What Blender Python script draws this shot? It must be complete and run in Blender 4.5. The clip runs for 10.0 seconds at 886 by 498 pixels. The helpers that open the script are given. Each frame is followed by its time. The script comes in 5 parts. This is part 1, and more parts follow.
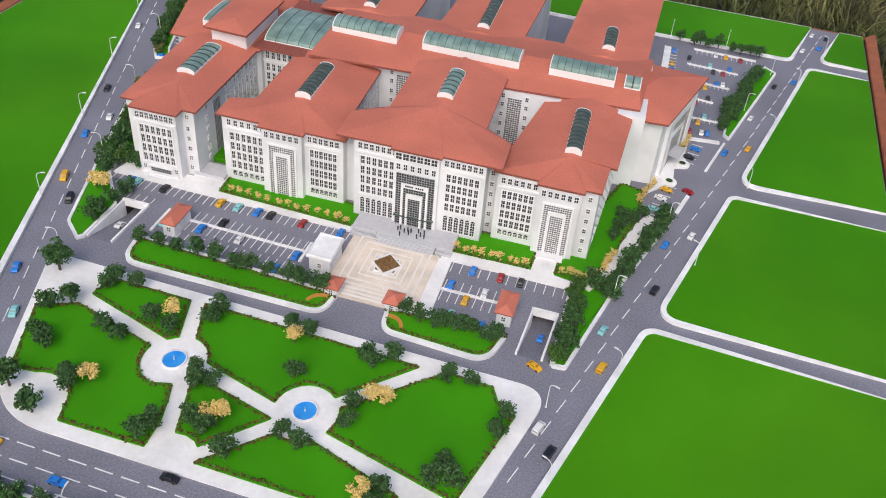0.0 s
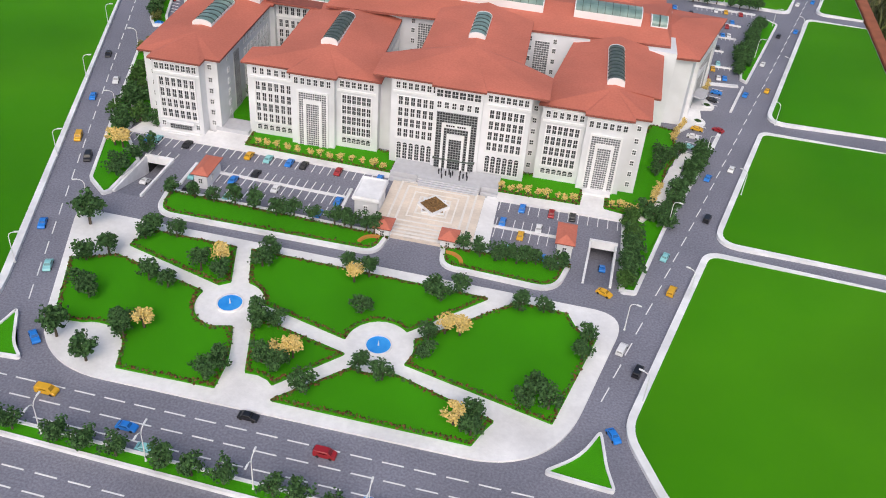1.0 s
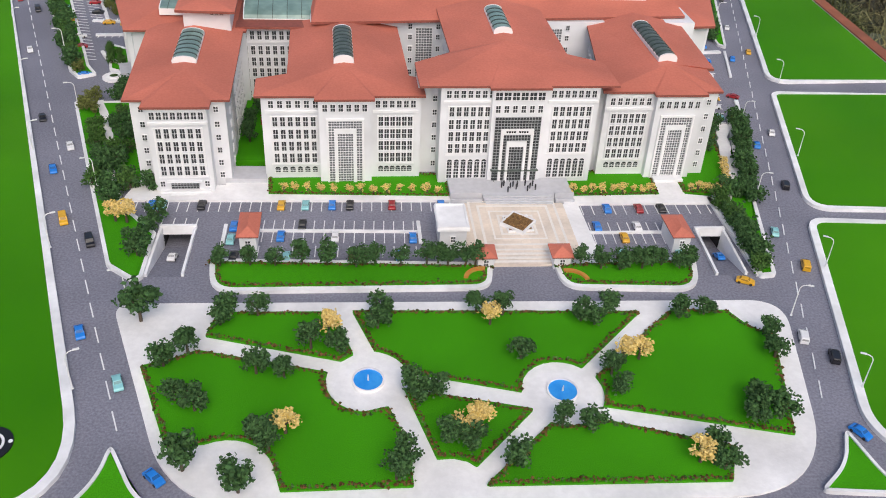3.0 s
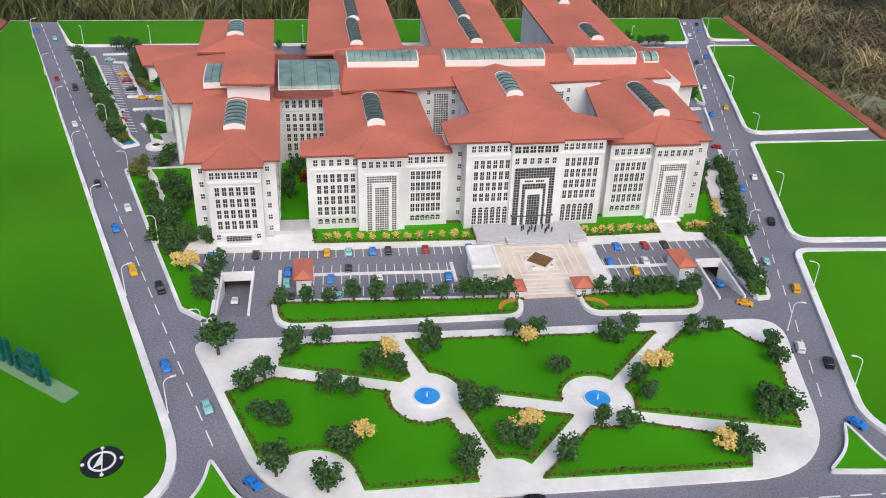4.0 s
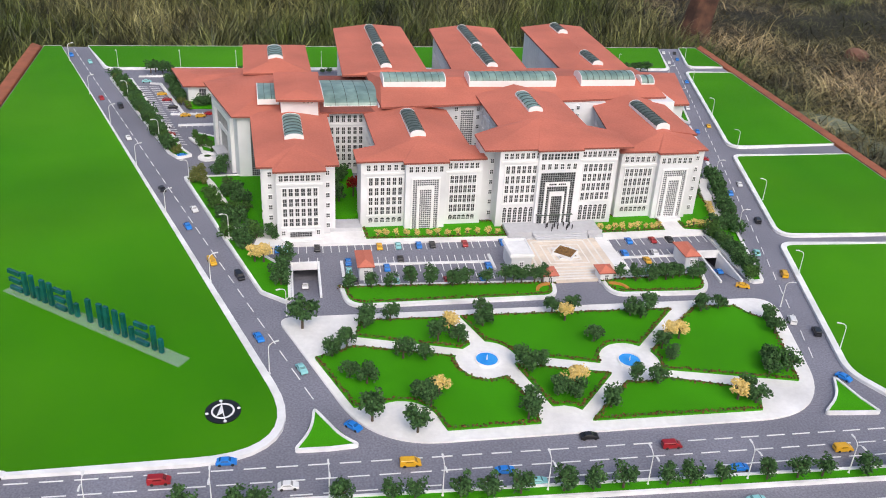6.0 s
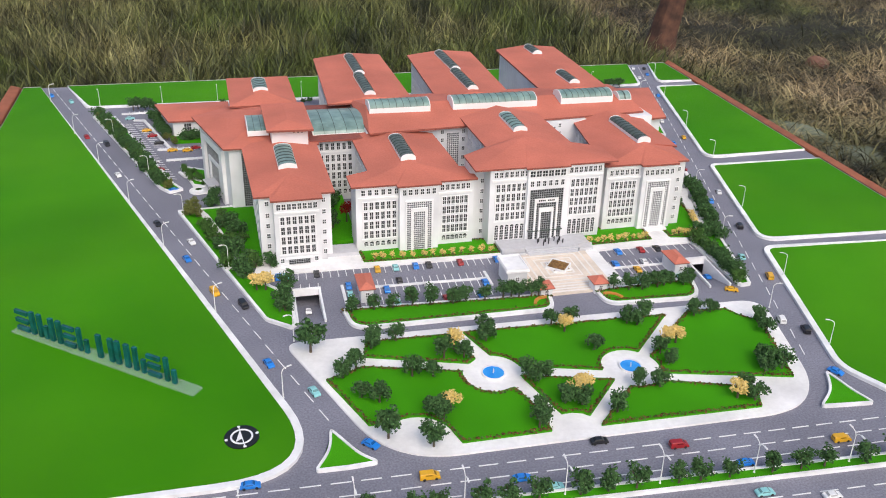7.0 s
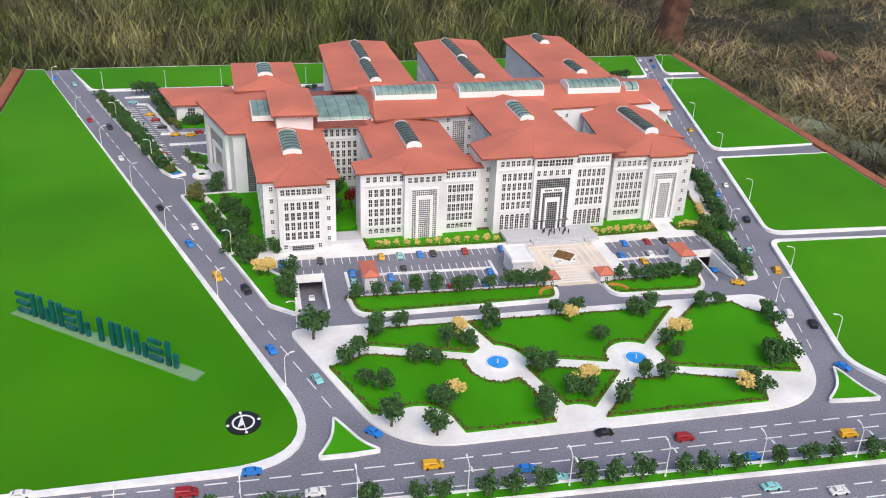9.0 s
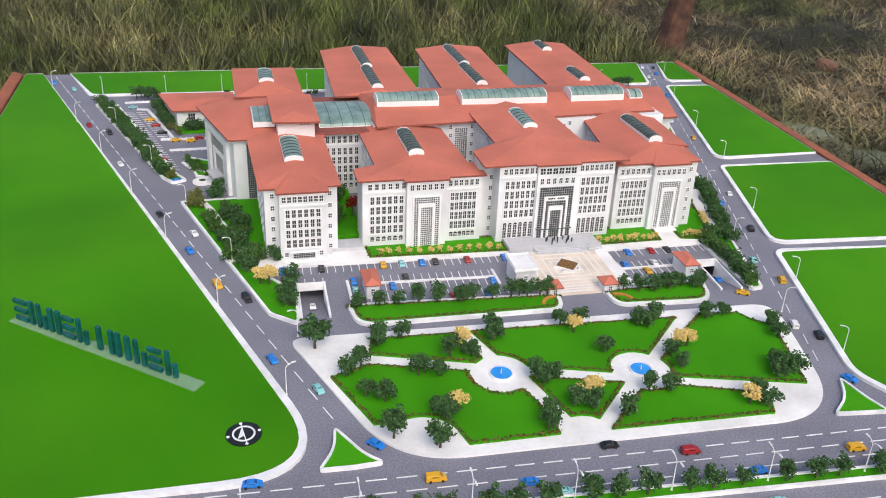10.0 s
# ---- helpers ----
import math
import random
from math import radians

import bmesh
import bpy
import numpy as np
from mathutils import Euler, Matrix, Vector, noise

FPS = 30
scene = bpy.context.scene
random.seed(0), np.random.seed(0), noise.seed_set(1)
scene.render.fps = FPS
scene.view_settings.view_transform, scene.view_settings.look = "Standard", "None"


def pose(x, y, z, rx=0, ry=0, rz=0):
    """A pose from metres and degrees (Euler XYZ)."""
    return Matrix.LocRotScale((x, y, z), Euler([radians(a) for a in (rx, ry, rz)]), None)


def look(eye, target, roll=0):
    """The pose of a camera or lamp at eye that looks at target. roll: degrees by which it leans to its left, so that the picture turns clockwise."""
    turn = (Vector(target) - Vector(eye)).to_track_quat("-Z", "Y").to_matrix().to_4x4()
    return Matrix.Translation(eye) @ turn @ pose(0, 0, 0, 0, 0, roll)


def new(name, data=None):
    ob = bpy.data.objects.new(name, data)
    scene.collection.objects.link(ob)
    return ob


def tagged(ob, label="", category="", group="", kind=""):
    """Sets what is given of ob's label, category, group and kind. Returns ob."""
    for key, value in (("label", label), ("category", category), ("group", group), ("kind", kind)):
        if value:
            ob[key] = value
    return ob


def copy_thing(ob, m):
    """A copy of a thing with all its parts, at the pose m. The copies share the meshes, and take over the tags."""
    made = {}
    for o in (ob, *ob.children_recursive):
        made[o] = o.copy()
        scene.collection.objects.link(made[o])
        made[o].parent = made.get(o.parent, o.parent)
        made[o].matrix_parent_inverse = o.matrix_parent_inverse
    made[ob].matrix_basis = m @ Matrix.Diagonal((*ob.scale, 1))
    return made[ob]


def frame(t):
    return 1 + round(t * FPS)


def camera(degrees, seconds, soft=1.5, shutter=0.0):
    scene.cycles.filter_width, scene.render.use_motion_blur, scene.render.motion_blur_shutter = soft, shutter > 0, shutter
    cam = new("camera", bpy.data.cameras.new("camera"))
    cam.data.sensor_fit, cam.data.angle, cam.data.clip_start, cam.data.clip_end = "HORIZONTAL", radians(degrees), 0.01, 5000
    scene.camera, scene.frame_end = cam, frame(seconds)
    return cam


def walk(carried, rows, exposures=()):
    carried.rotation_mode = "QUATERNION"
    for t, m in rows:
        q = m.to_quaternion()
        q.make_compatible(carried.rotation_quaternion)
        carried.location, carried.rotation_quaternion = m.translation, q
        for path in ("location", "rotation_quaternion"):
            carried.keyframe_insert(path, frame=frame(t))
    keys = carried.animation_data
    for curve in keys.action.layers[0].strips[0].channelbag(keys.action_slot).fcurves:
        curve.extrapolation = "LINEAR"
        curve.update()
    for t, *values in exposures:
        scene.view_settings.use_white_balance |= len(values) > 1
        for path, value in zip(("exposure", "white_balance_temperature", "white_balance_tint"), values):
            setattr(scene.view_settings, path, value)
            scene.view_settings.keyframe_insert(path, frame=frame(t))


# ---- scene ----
cam = camera(52.0, 10.0, soft=1.0)
PATH = [
    (0, (0.29, -0.877, 0.787), (-0.081, 0.643, -0.459), 5.0),
    (0.5, (0.225, -0.939, 0.734), (-0.112, 0.643, -0.443), 3.4),
    (1, (0.166, -0.944, 0.661), (-0.086, 0.642, -0.531), 4.9),
    (1.5, (0.062, -0.884, 0.621), (-0.165, 0.709, -0.567), 3.3),
    (2, (-0.022, -0.829, 0.583), (-0.078, 0.759, -0.632), 3.4),
    (2.2, (-0.047, -0.802, 0.576), (-0.087, 0.776, -0.652), 2.4),
    (3.3, (-0.225, -0.866, 0.567), (0.019, 0.781, -0.541), 2.3),
    (3.5, (-0.245, -0.884, 0.58), (0.01, 0.769, -0.517), 1.5),
    (4, (-0.269, -0.955, 0.601), (-0.023, 0.755, -0.407), 1.9),
    (4.5, (-0.291, -1.031, 0.617), (-0.004, 0.677, -0.382), 5.5),
    (5, (-0.311, -1.079, 0.629), (-0.024, 0.647, -0.34), 5.6),
    (5.5, (-0.368, -1.094, 0.63), (-0.059, 0.63, -0.336), 4.6),
    (7, (-0.46, -1.131, 0.644), (-0.042, 0.606, -0.254), 1.3),
    (7.5, (-0.47, -1.129, 0.637), (-0.034, 0.598, -0.272), 1.5),
    (8, (-0.467, -1.126, 0.637), (-0.044, 0.6, -0.281), 2.2),
    (8.5, (-0.465, -1.119, 0.633), (-0.052, 0.609, -0.286), 2.3),
    (9, (-0.465, -1.122, 0.634), (-0.048, 0.608, -0.28), 2.2),
    (9.5, (-0.464, -1.114, 0.633), (-0.041, 0.612, -0.284), 2.5),
    (10, (-0.468, -1.108, 0.633), (-0.047, 0.625, -0.271), 2.5),
]
walk(cam, [(t, look(eye, target, roll)) for t, eye, target, roll in PATH],
     exposures=[(0.0, -0.18), (2.0, -0.17), (3.5, -0.20), (4.5, -0.15), (5.5, -0.02), (7.0, 0.0), (10.0, 0.0)])

# ---- light ----
world = bpy.data.worlds.new("sky")
scene.world = world
world.use_nodes = True
wn = world.node_tree.nodes
sky = wn.new("ShaderNodeTexSky")
sky.sky_type = "NISHITA"
sky.sun_disc = False
sky.sun_elevation = radians(46)
sky.sun_rotation = radians(174)
sky.air_density = 1.0
sky.dust_density = 4.0
wn["Background"].inputs[1].default_value = 0.17
world.node_tree.links.new(sky.outputs[0], wn["Background"].inputs[0])
sun = new("sun", bpy.data.lights.new("sun", "SUN"))
sun.data.energy, sun.data.angle, sun.data.color = 1.25, radians(45), (1.0, 0.96, 0.91)
sun.matrix_world = look((0.30, -2.6, 2.9), (0, 0.2, 0))
scene.view_settings.exposure = 0.0


# ---- materials ----
def mat(name, colour, rough=0.7, metal=0.0, noise_scale=0.0, amount=0.2, bump=0.0, bump_scale=400.0, second=None,
        random_value=0.0, island=0.0, patch_scale=0.0, alpha=1.0, coat=0.0, spec=0.5):
    """A procedural surface: base colour with fine and coarse variation, and fine relief."""
    m = bpy.data.materials.new(name)
    m.use_nodes = True
    n, l = m.node_tree.nodes, m.node_tree.links
    p = n["Principled BSDF"]
    p.inputs["Roughness"].default_value, p.inputs["Metallic"].default_value = rough, metal
    p.inputs["Coat Weight"].default_value = coat
    p.inputs["Specular IOR Level"].default_value = spec
    p.inputs["Base Color"].default_value = (*colour, 1)
    co = n.new("ShaderNodeTexCoord").outputs["Object"] if not random_value else n.new("ShaderNodeNewGeometry").outputs["Position"]
    out = None
    if noise_scale:
        a, b = n.new("ShaderNodeTexNoise"), n.new("ShaderNodeMix")
        a.inputs["Scale"].default_value, a.inputs["Detail"].default_value = noise_scale, 5
        l.new(co, a.inputs["Vector"])
        b.data_type = "RGBA"
        two = second or tuple(c * (1 - amount) for c in colour)
        b.inputs[6].default_value, b.inputs[7].default_value = (*colour, 1), (*two, 1)
        r = n.new("ShaderNodeMapRange")
        r.inputs["From Min"].default_value, r.inputs["From Max"].default_value = 0.35, 0.65
        l.new(a.outputs[0], r.inputs["Value"])
        l.new(r.outputs[0], b.inputs[0])
        out = b.outputs[2]
    if patch_scale:
        a, h = n.new("ShaderNodeTexNoise"), n.new("ShaderNodeHueSaturation")
        a.inputs["Scale"].default_value = patch_scale
        l.new(co, a.inputs["Vector"])
        r = n.new("ShaderNodeMapRange")
        r.inputs["From Min"].default_value, r.inputs["From Max"].default_value = 0.3, 0.7
        r.inputs["To Min"].default_value, r.inputs["To Max"].default_value = 0.86, 1.14
        l.new(a.outputs[0], r.inputs["Value"])
        l.new(r.outputs[0], h.inputs["Value"])
        if out:
            l.new(out, h.inputs["Color"])
        else:
            h.inputs["Color"].default_value = (*colour, 1)
        out = h.outputs[0]
    if random_value or island:
        h = n.new("ShaderNodeHueSaturation")
        src = n.new("ShaderNodeObjectInfo").outputs["Random"] if random_value else n.new("ShaderNodeNewGeometry").outputs["Random Per Island"]
        k = random_value or island
        r = n.new("ShaderNodeMapRange")
        r.inputs["To Min"].default_value, r.inputs["To Max"].default_value = 1 - k, 1 + k
        l.new(src, r.inputs["Value"])
        l.new(r.outputs[0], h.inputs["Value"])
        if out:
            l.new(out, h.inputs["Color"])
        else:
            h.inputs["Color"].default_value = (*colour, 1)
        out = h.outputs[0]
    if out:
        l.new(out, p.inputs["Base Color"])
    if bump:
        a, b = n.new("ShaderNodeTexNoise"), n.new("ShaderNodeBump")
        a.inputs["Scale"].default_value, a.inputs["Detail"].default_value = bump_scale, 4
        b.inputs["Strength"].default_value, b.inputs["Distance"].default_value = bump, 0.001
        l.new(co, a.inputs["Vector"])
        l.new(a.outputs[0], b.inputs["Height"])
        l.new(b.outputs[0], p.inputs["Normal"])
    return m


M_LAWN = mat("lawn felt", (0.058, 0.325, 0.005), 0.8, spec=0.1, noise_scale=900, amount=0.25, bump=0.5, bump_scale=1500, patch_scale=7)
M_PLOT = mat("plot felt", (0.040, 0.215, 0.0012), 0.7, spec=0.10, noise_scale=2.6, second=(0.066, 0.265, 0.004), bump=0.35, bump_scale=1800, patch_scale=3.5)
M_ASPHALT = mat("asphalt paint", (0.165, 0.165, 0.208), 0.8, noise_scale=420, second=(0.245, 0.245, 0.295), bump=0.4, bump_scale=900, patch_scale=9)
M_KERB = mat("kerb white", (0.85, 0.845, 0.855), 0.65, noise_scale=120, amount=0.08, bump=0.2, patch_scale=25)
M_PAVE = mat("pale paving", (0.85, 0.835, 0.835), 0.7, noise_scale=180, amount=0.07, bump=0.2, patch_scale=14)
M_LINE = mat("line white", (0.85, 0.85, 0.86), 0.6, noise_scale=300, amount=0.1)
M_WALL = mat("wall white", (0.76, 0.76, 0.785), 0.6, noise_scale=60, amount=0.05, bump=0.1, patch_scale=12)
M_TRIM = mat("trim white", (0.84, 0.835, 0.845), 0.55, noise_scale=90, amount=0.05)
M_ROOF = mat("roof card", (0.58, 0.175, 0.115), 0.8, noise_scale=350, second=(0.53, 0.152, 0.10), bump=0.35, bump_scale=1300, patch_scale=11)
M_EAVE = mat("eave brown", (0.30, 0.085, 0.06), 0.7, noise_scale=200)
M_GLASS = mat("window dark", (0.022, 0.025, 0.030), 0.32, noise_scale=70, second=(0.05, 0.055, 0.06))
# Greyer than the window panes: sky reflection put into the base colour.
M_LATTICE = mat("lattice glass", (0.13, 0.135, 0.145), 0.25, noise_scale=70, second=(0.21, 0.215, 0.225))
M_OLIVE = mat("olive foam", (0.105, 0.125, 0.030), 0.85, spec=0.15, noise_scale=220, second=(0.17, 0.18, 0.06), island=0.4)
M_GREEN = mat("skylight glass", (0.15, 0.245, 0.22), 0.3, noise_scale=60, second=(0.23, 0.34, 0.31), patch_scale=30)
M_RIB = mat("skylight rib", (0.045, 0.065, 0.055), 0.4)
M_DKGREEN = mat("skylight dark", (0.05, 0.066, 0.055), 0.3, noise_scale=90, second=(0.11, 0.14, 0.12))
M_CREAM = mat("cream paving", (0.76, 0.66, 0.56), 0.65, noise_scale=250, amount=0.08, patch_scale=20, random_value=0.05)
M_CREAM2 = mat("white paving", (0.84, 0.79, 0.74), 0.65, noise_scale=250, amount=0.06, random_value=0.04)
M_GREY = mat("grey step", (0.55, 0.55, 0.58), 0.7, noise_scale=150, amount=0.1)
M_SOIL = mat("brown planting", (0.16, 0.085, 0.035), 0.9, noise_scale=500, second=(0.30, 0.17, 0.06), bump=1.0, bump_scale=700, island=0.4)
M_LEAF = mat("tree foam", (0.040, 0.092, 0.034), 0.85, spec=0.15, noise_scale=220, second=(0.068, 0.145, 0.045), island=0.5)
M_LEAF2 = mat("hedge foam", (0.045, 0.11, 0.025), 0.85, spec=0.15, noise_scale=220, second=(0.075, 0.15, 0.035), island=0.45)
M_YELLOW = mat("yellow foam", (0.66, 0.47, 0.13), 0.85, spec=0.15, noise_scale=250, second=(0.74, 0.58, 0.25), island=0.25)
M_REDLEAF = mat("red foam", (0.25, 0.015, 0.012), 0.85, spec=0.15, noise_scale=250, island=0.4)
M_BORDER = mat("border flock", (0.10, 0.075, 0.02), 0.9, spec=0.15, noise_scale=260, second=(0.13, 0.062, 0.025), island=0.55)
M_FLOWER = mat("red flower", (0.21, 0.07, 0.03), 0.8, island=0.3)
M_ORANGE = mat("orange flower", (0.62, 0.17, 0.04), 0.8, noise_scale=400, second=(0.45, 0.30, 0.05), bump=0.6)
M_BARK = mat("twig", (0.10, 0.075, 0.05), 0.85, noise_scale=300)
M_POND = mat("fountain blue", (0.02, 0.27, 0.80), 0.12, noise_scale=80, second=(0.05, 0.36, 0.86), bump=0.15, bump_scale=300)
M_POST = mat("post white", (0.80, 0.80, 0.80), 0.45, noise_scale=200, amount=0.06)
M_TYRE = mat("tyre black", (0.02, 0.02, 0.02), 0.7)
M_MULLION = mat("mullion grey", (0.46, 0.47, 0.48), 0.5, noise_scale=120)
# Shade of tunnels and rim gap as a colour; also the sign marks.
M_DARK = mat("shade and sign dark", (0.03, 0.03, 0.033), 0.8, noise_scale=50)
M_FIG = mat("figure dark", (0.03, 0.03, 0.035), 0.6, noise_scale=400)
M_RIM = mat("board edge", (0.37, 0.115, 0.05), 0.6, noise_scale=40, second=(0.28, 0.085, 0.035), bump=0.3, bump_scale=300, patch_scale=12)
M_BLACK = mat("disc black", (0.012, 0.012, 0.014), 0.4, noise_scale=100)
M_TEAL = mat("acrylic teal", (0.003, 0.070, 0.062), 0.2, noise_scale=60, second=(0.006, 0.12, 0.13), coat=0.3)
M_CLEAR = mat("acrylic clear", (0.80, 0.92, 0.88), 0.08)
M_CLEAR.node_tree.nodes["Principled BSDF"].inputs["Alpha"].default_value = 0.12
CAR_COLOURS = {"blue": (0.015, 0.22, 0.72), "teal": (0.28, 0.62, 0.64), "red": (0.36, 0.012, 0.018), "yellow": (0.78, 0.42, 0.015),
               "black": (0.012, 0.012, 0.016), "white": (0.82, 0.82, 0.83)}
M_CAR = {k: mat("paint " + k, v, 0.35, noise_scale=250, amount=0.08, coat=0.4) for k, v in CAR_COLOURS.items()}
M_TINT = {k: mat("tinted " + k, tuple(c * 0.45 + 0.01 for c in v), 0.25, noise_scale=250, amount=0.1) for k, v in CAR_COLOURS.items()}


# ---- from the drawing to the board ----
# The plan below is in the numbers of the drawing, which is a little skew; LAY squares it to the edges of the board.
LAY = Matrix(((1.00214, -0.01761, 0.00007), (-0.00502, 1.07073, 0.02231), (0.04888, 0.04326, 1.00000)))
RISE = 1.055


def lay(x, y):
    """Where a point of the drawing lies on the board."""
    p = LAY @ Vector((x, y, 1))
    return p.x / p.z, p.y / p.z


def laid(m, rigid=False):
    """A placing of the drawing, moved, turned and stretched (rigid: not skewed) to its place on the board."""
    x, y, z = m.translation
    e = 0.002
    o, a, b = Vector(lay(x, y)), Vector(lay(x + e, y)), Vector(lay(x, y + e))
    u, v = (a - o) / e, (b - o) / e
    if rigid:
        size, axis = math.sqrt(abs(u.cross(v))), m.col[0].xy
        turned = u * axis.x + v * axis.y
        spin = math.atan2(turned.y, turned.x) - math.atan2(axis.y, axis.x)
        j = Matrix.Rotation(spin, 4, "Z") @ Matrix.Scale(size, 4)
    else:
        j = Matrix(((u.x, v.x, 0, 0), (u.y, v.y, 0, 0), (0, 0, RISE, 0), (0, 0, 0, 1)))
    return Matrix.Translation((o.x, o.y, z * RISE)) @ j @ Matrix.Translation((-x, -y, -z)) @ m


def shift(ob, dx, dy, turn=0.0, about=(0, 0)):
    """Move a finished thing with all its parts, and turn it round a point of the board."""
    c = Vector((*lay(*about), 0))
    ob.matrix_basis = Matrix.Translation(Vector((dx, dy, 0)) + c) @ Matrix.Rotation(radians(turn), 4, "Z") @ Matrix.Translation(-c) @ REST[ob.name]


# ---- building blocks ----
def mesh_of(name, bm, *mats):
    me = bpy.data.meshes.new(name)
    bmesh.ops.recalc_face_normals(bm, faces=bm.faces)
    bm.to_mesh(me)
    bm.free()
    for m in mats:
        me.materials.append(m)
    return me


REST, LOOSE = {}, set()


def link(name, me, parent=None, m=None, label="", loose=False):
    """An object of the drawing's mesh or placing, set on the board; what is loose, or a part of it, stays as it was built."""
    ob = new(name, me)
    if loose or (parent is not None and parent.name in LOOSE):
        LOOSE.add(ob.name)
    elif m is None:
        for v in me.vertices:
            v.co = (*lay(v.co.x, v.co.y), v.co.z * RISE)
    else:
        m = laid(m)
    if m is not None:
        ob.matrix_basis = m
    if parent is not None:
        ob.parent = parent
        ob.matrix_parent_inverse = REST.get(parent.name, Matrix()).inverted()
    REST[ob.name] = REST.get(parent.name, Matrix()) @ ob.matrix_parent_inverse @ ob.matrix_basis if parent is not None else ob.matrix_basis.copy()
    return tagged(ob, label)


def part(name, bm, material, parent, label=""):
    mats = material if isinstance(material, (tuple, list)) else (material,)
    return link(name, mesh_of(name, bm, *mats), parent, None, label)


def thing(name, label, category, at=(0, 0, 0), group="", kind="", loose=False):
    ob = new(name)
    ob.empty_display_size = 0.01
    ob.location = at if loose else (*lay(at[0], at[1]), at[2] * RISE)
    if loose:
        LOOSE.add(ob.name)
    REST[ob.name] = Matrix.Translation(ob.location)
    return tagged(ob, label, category, group, kind)


def box(bm, x0, x1, y0, y1, z0, z1, index=0, m=None):
    v = [bm.verts.new(Vector(c) if m is None else m @ Vector(c)) for c in
         ((x0, y0, z0), (x1, y0, z0), (x1, y1, z0), (x0, y1, z0), (x0, y0, z1), (x1, y0, z1), (x1, y1, z1), (x0, y1, z1))]
    for q in ((0, 3, 2, 1), (4, 5, 6, 7), (0, 1, 5, 4), (1, 2, 6, 5), (2, 3, 7, 6), (3, 0, 4, 7)):
        bm.faces.new([v[i] for i in q]).material_index = index
    return bm


def area2(p):
    return sum(p[i - 1][0] * p[i][1] - p[i][0] * p[i - 1][1] for i in range(len(p)))


def ccw(p):
    return list(p) if area2(p) > 0 else list(reversed(p))


def rounded(points, r, n=6):
    """The polygon with its corners rounded; r: one radius or one for each corner."""
    out, k = [], len(points)
    rs = r if isinstance(r, (list, tuple)) else [r] * k
    for i in range(k):
        p, a, b = Vector(points[i]), Vector(points[i - 1]), Vector(points[(i + 1) % k])
        u, w = (a - p).normalized(), (b - p).normalized()
        half = math.acos(max(-1, min(1, u.dot(w)))) / 2
        if rs[i] <= 0 or half > 1.55:
            out.append(tuple(p))
            continue
        d = min(rs[i] / math.tan(half), (a - p).length * 0.48, (b - p).length * 0.48)
        s, e = p + u * d, p + w * d
        for j in range(n + 1):
            t = j / n
            out.append(tuple(s * (1 - t) ** 2 + p * 2 * t * (1 - t) + e * t * t))
    return out


def inset(points, d):
    p, out = ccw(points), []
    k = len(p)
    for i in range(k):
        a, b, c = Vector(p[i - 1]), Vector(p[i]), Vector(p[(i + 1) % k])
        n1, n2 = (b - a), (c - b)
        n1, n2 = Vector((-n1.y, n1.x)).normalized(), Vector((-n2.y, n2.x)).normalized()
        n = (n1 + n2)
        n = n.normalized() if n.length > 1e-6 else n1
        out.append(tuple(b + n * d / max(0.35, n.dot(n1))))
    return out


def prism(bm, points, z0, z1, index=0):
    p = ccw(points)
    lo, hi = [bm.verts.new((x, y, z0)) for x, y in p], [bm.verts.new((x, y, z1)) for x, y in p]
    f = [bm.faces.new(hi), bm.faces.new(list(reversed(lo)))]
    k = len(p)
    f += [bm.faces.new((lo[i], lo[(i + 1) % k], hi[(i + 1) % k], hi[i])) for i in range(k)]
    for q in f:
        q.material_index = index
    return bm


def ring(bm, outer, inner, z0, z1):
    k = len(outer)
    a, b = [[bm.verts.new((x, y, z)) for x, y in outer] for z in (z0, z1)]
    c, d = [[bm.verts.new((x, y, z)) for x, y in inner] for z in (z0, z1)]
    for i in range(k):
        j = (i + 1) % k
        for q in ((a[i], a[j], b[j], b[i]), (b[i], b[j], d[j], d[i]), (d[i], d[j], c[j], c[i])):
            bm.faces.new(q)
    return bm


def along(points, step, closed=True):
    """Points at even steps along a line, with the direction there."""
    out, k = [], len(points)
    left = 0.0
    for i in range(k if closed else k - 1):
        a, b = Vector(points[i]), Vector(points[(i + 1) % k])
        d = (b - a).length
        if d < 1e-9:
            continue
        t = left
        while t < d:
            out.append((a + (b - a) * (t / d), (b - a).angle_signed(Vector((1, 0))) if d else 0))
            t += step
        left = t - d
    return out


OCTA = [(1, 0, 0), (-1, 0, 0), (0, 1, 0), (0, -1, 0), (0, 0, 1), (0, 0, -1)]
OCTF = [(0, 2, 4), (2, 1, 4), (1, 3, 4), (3, 0, 4), (2, 0, 5), (1, 2, 5), (3, 1, 5), (0, 3, 5)]


def crumbs(spots, rng, smooth=False):
    """A mesh of many small uneven lumps: rows of x, y, z, radius, material index."""
    vs, fs, mi = [], [], []
    for x, y, z, r, k in spots:
        o = len(vs)
        for a, b, c in OCTA:
            j = r * rng.uniform(0.7, 1.25)
            vs.append((x + a * j + rng.uniform(-.3, .3) * r, y + b * j + rng.uniform(-.3, .3) * r, z + c * j * 0.9))
        fs += [(o + a, o + b, o + c) for a, b, c in OCTF]
        mi += [k] * 8
    me = bpy.data.meshes.new("crumbs")
    me.from_pydata(vs, [], fs)
    me.polygons.foreach_set("material_index", mi)
    return me


# ---- board and ground of the model ----
RNG = random.Random(7)
RAMP_L = [(-0.393, -0.087), (-0.360, -0.087), (-0.359, -0.007), (-0.392, -0.007)]
RAMP_R = [(0.199, -0.097), (0.229, -0.097), (0.234, -0.018), (0.204, -0.018)]
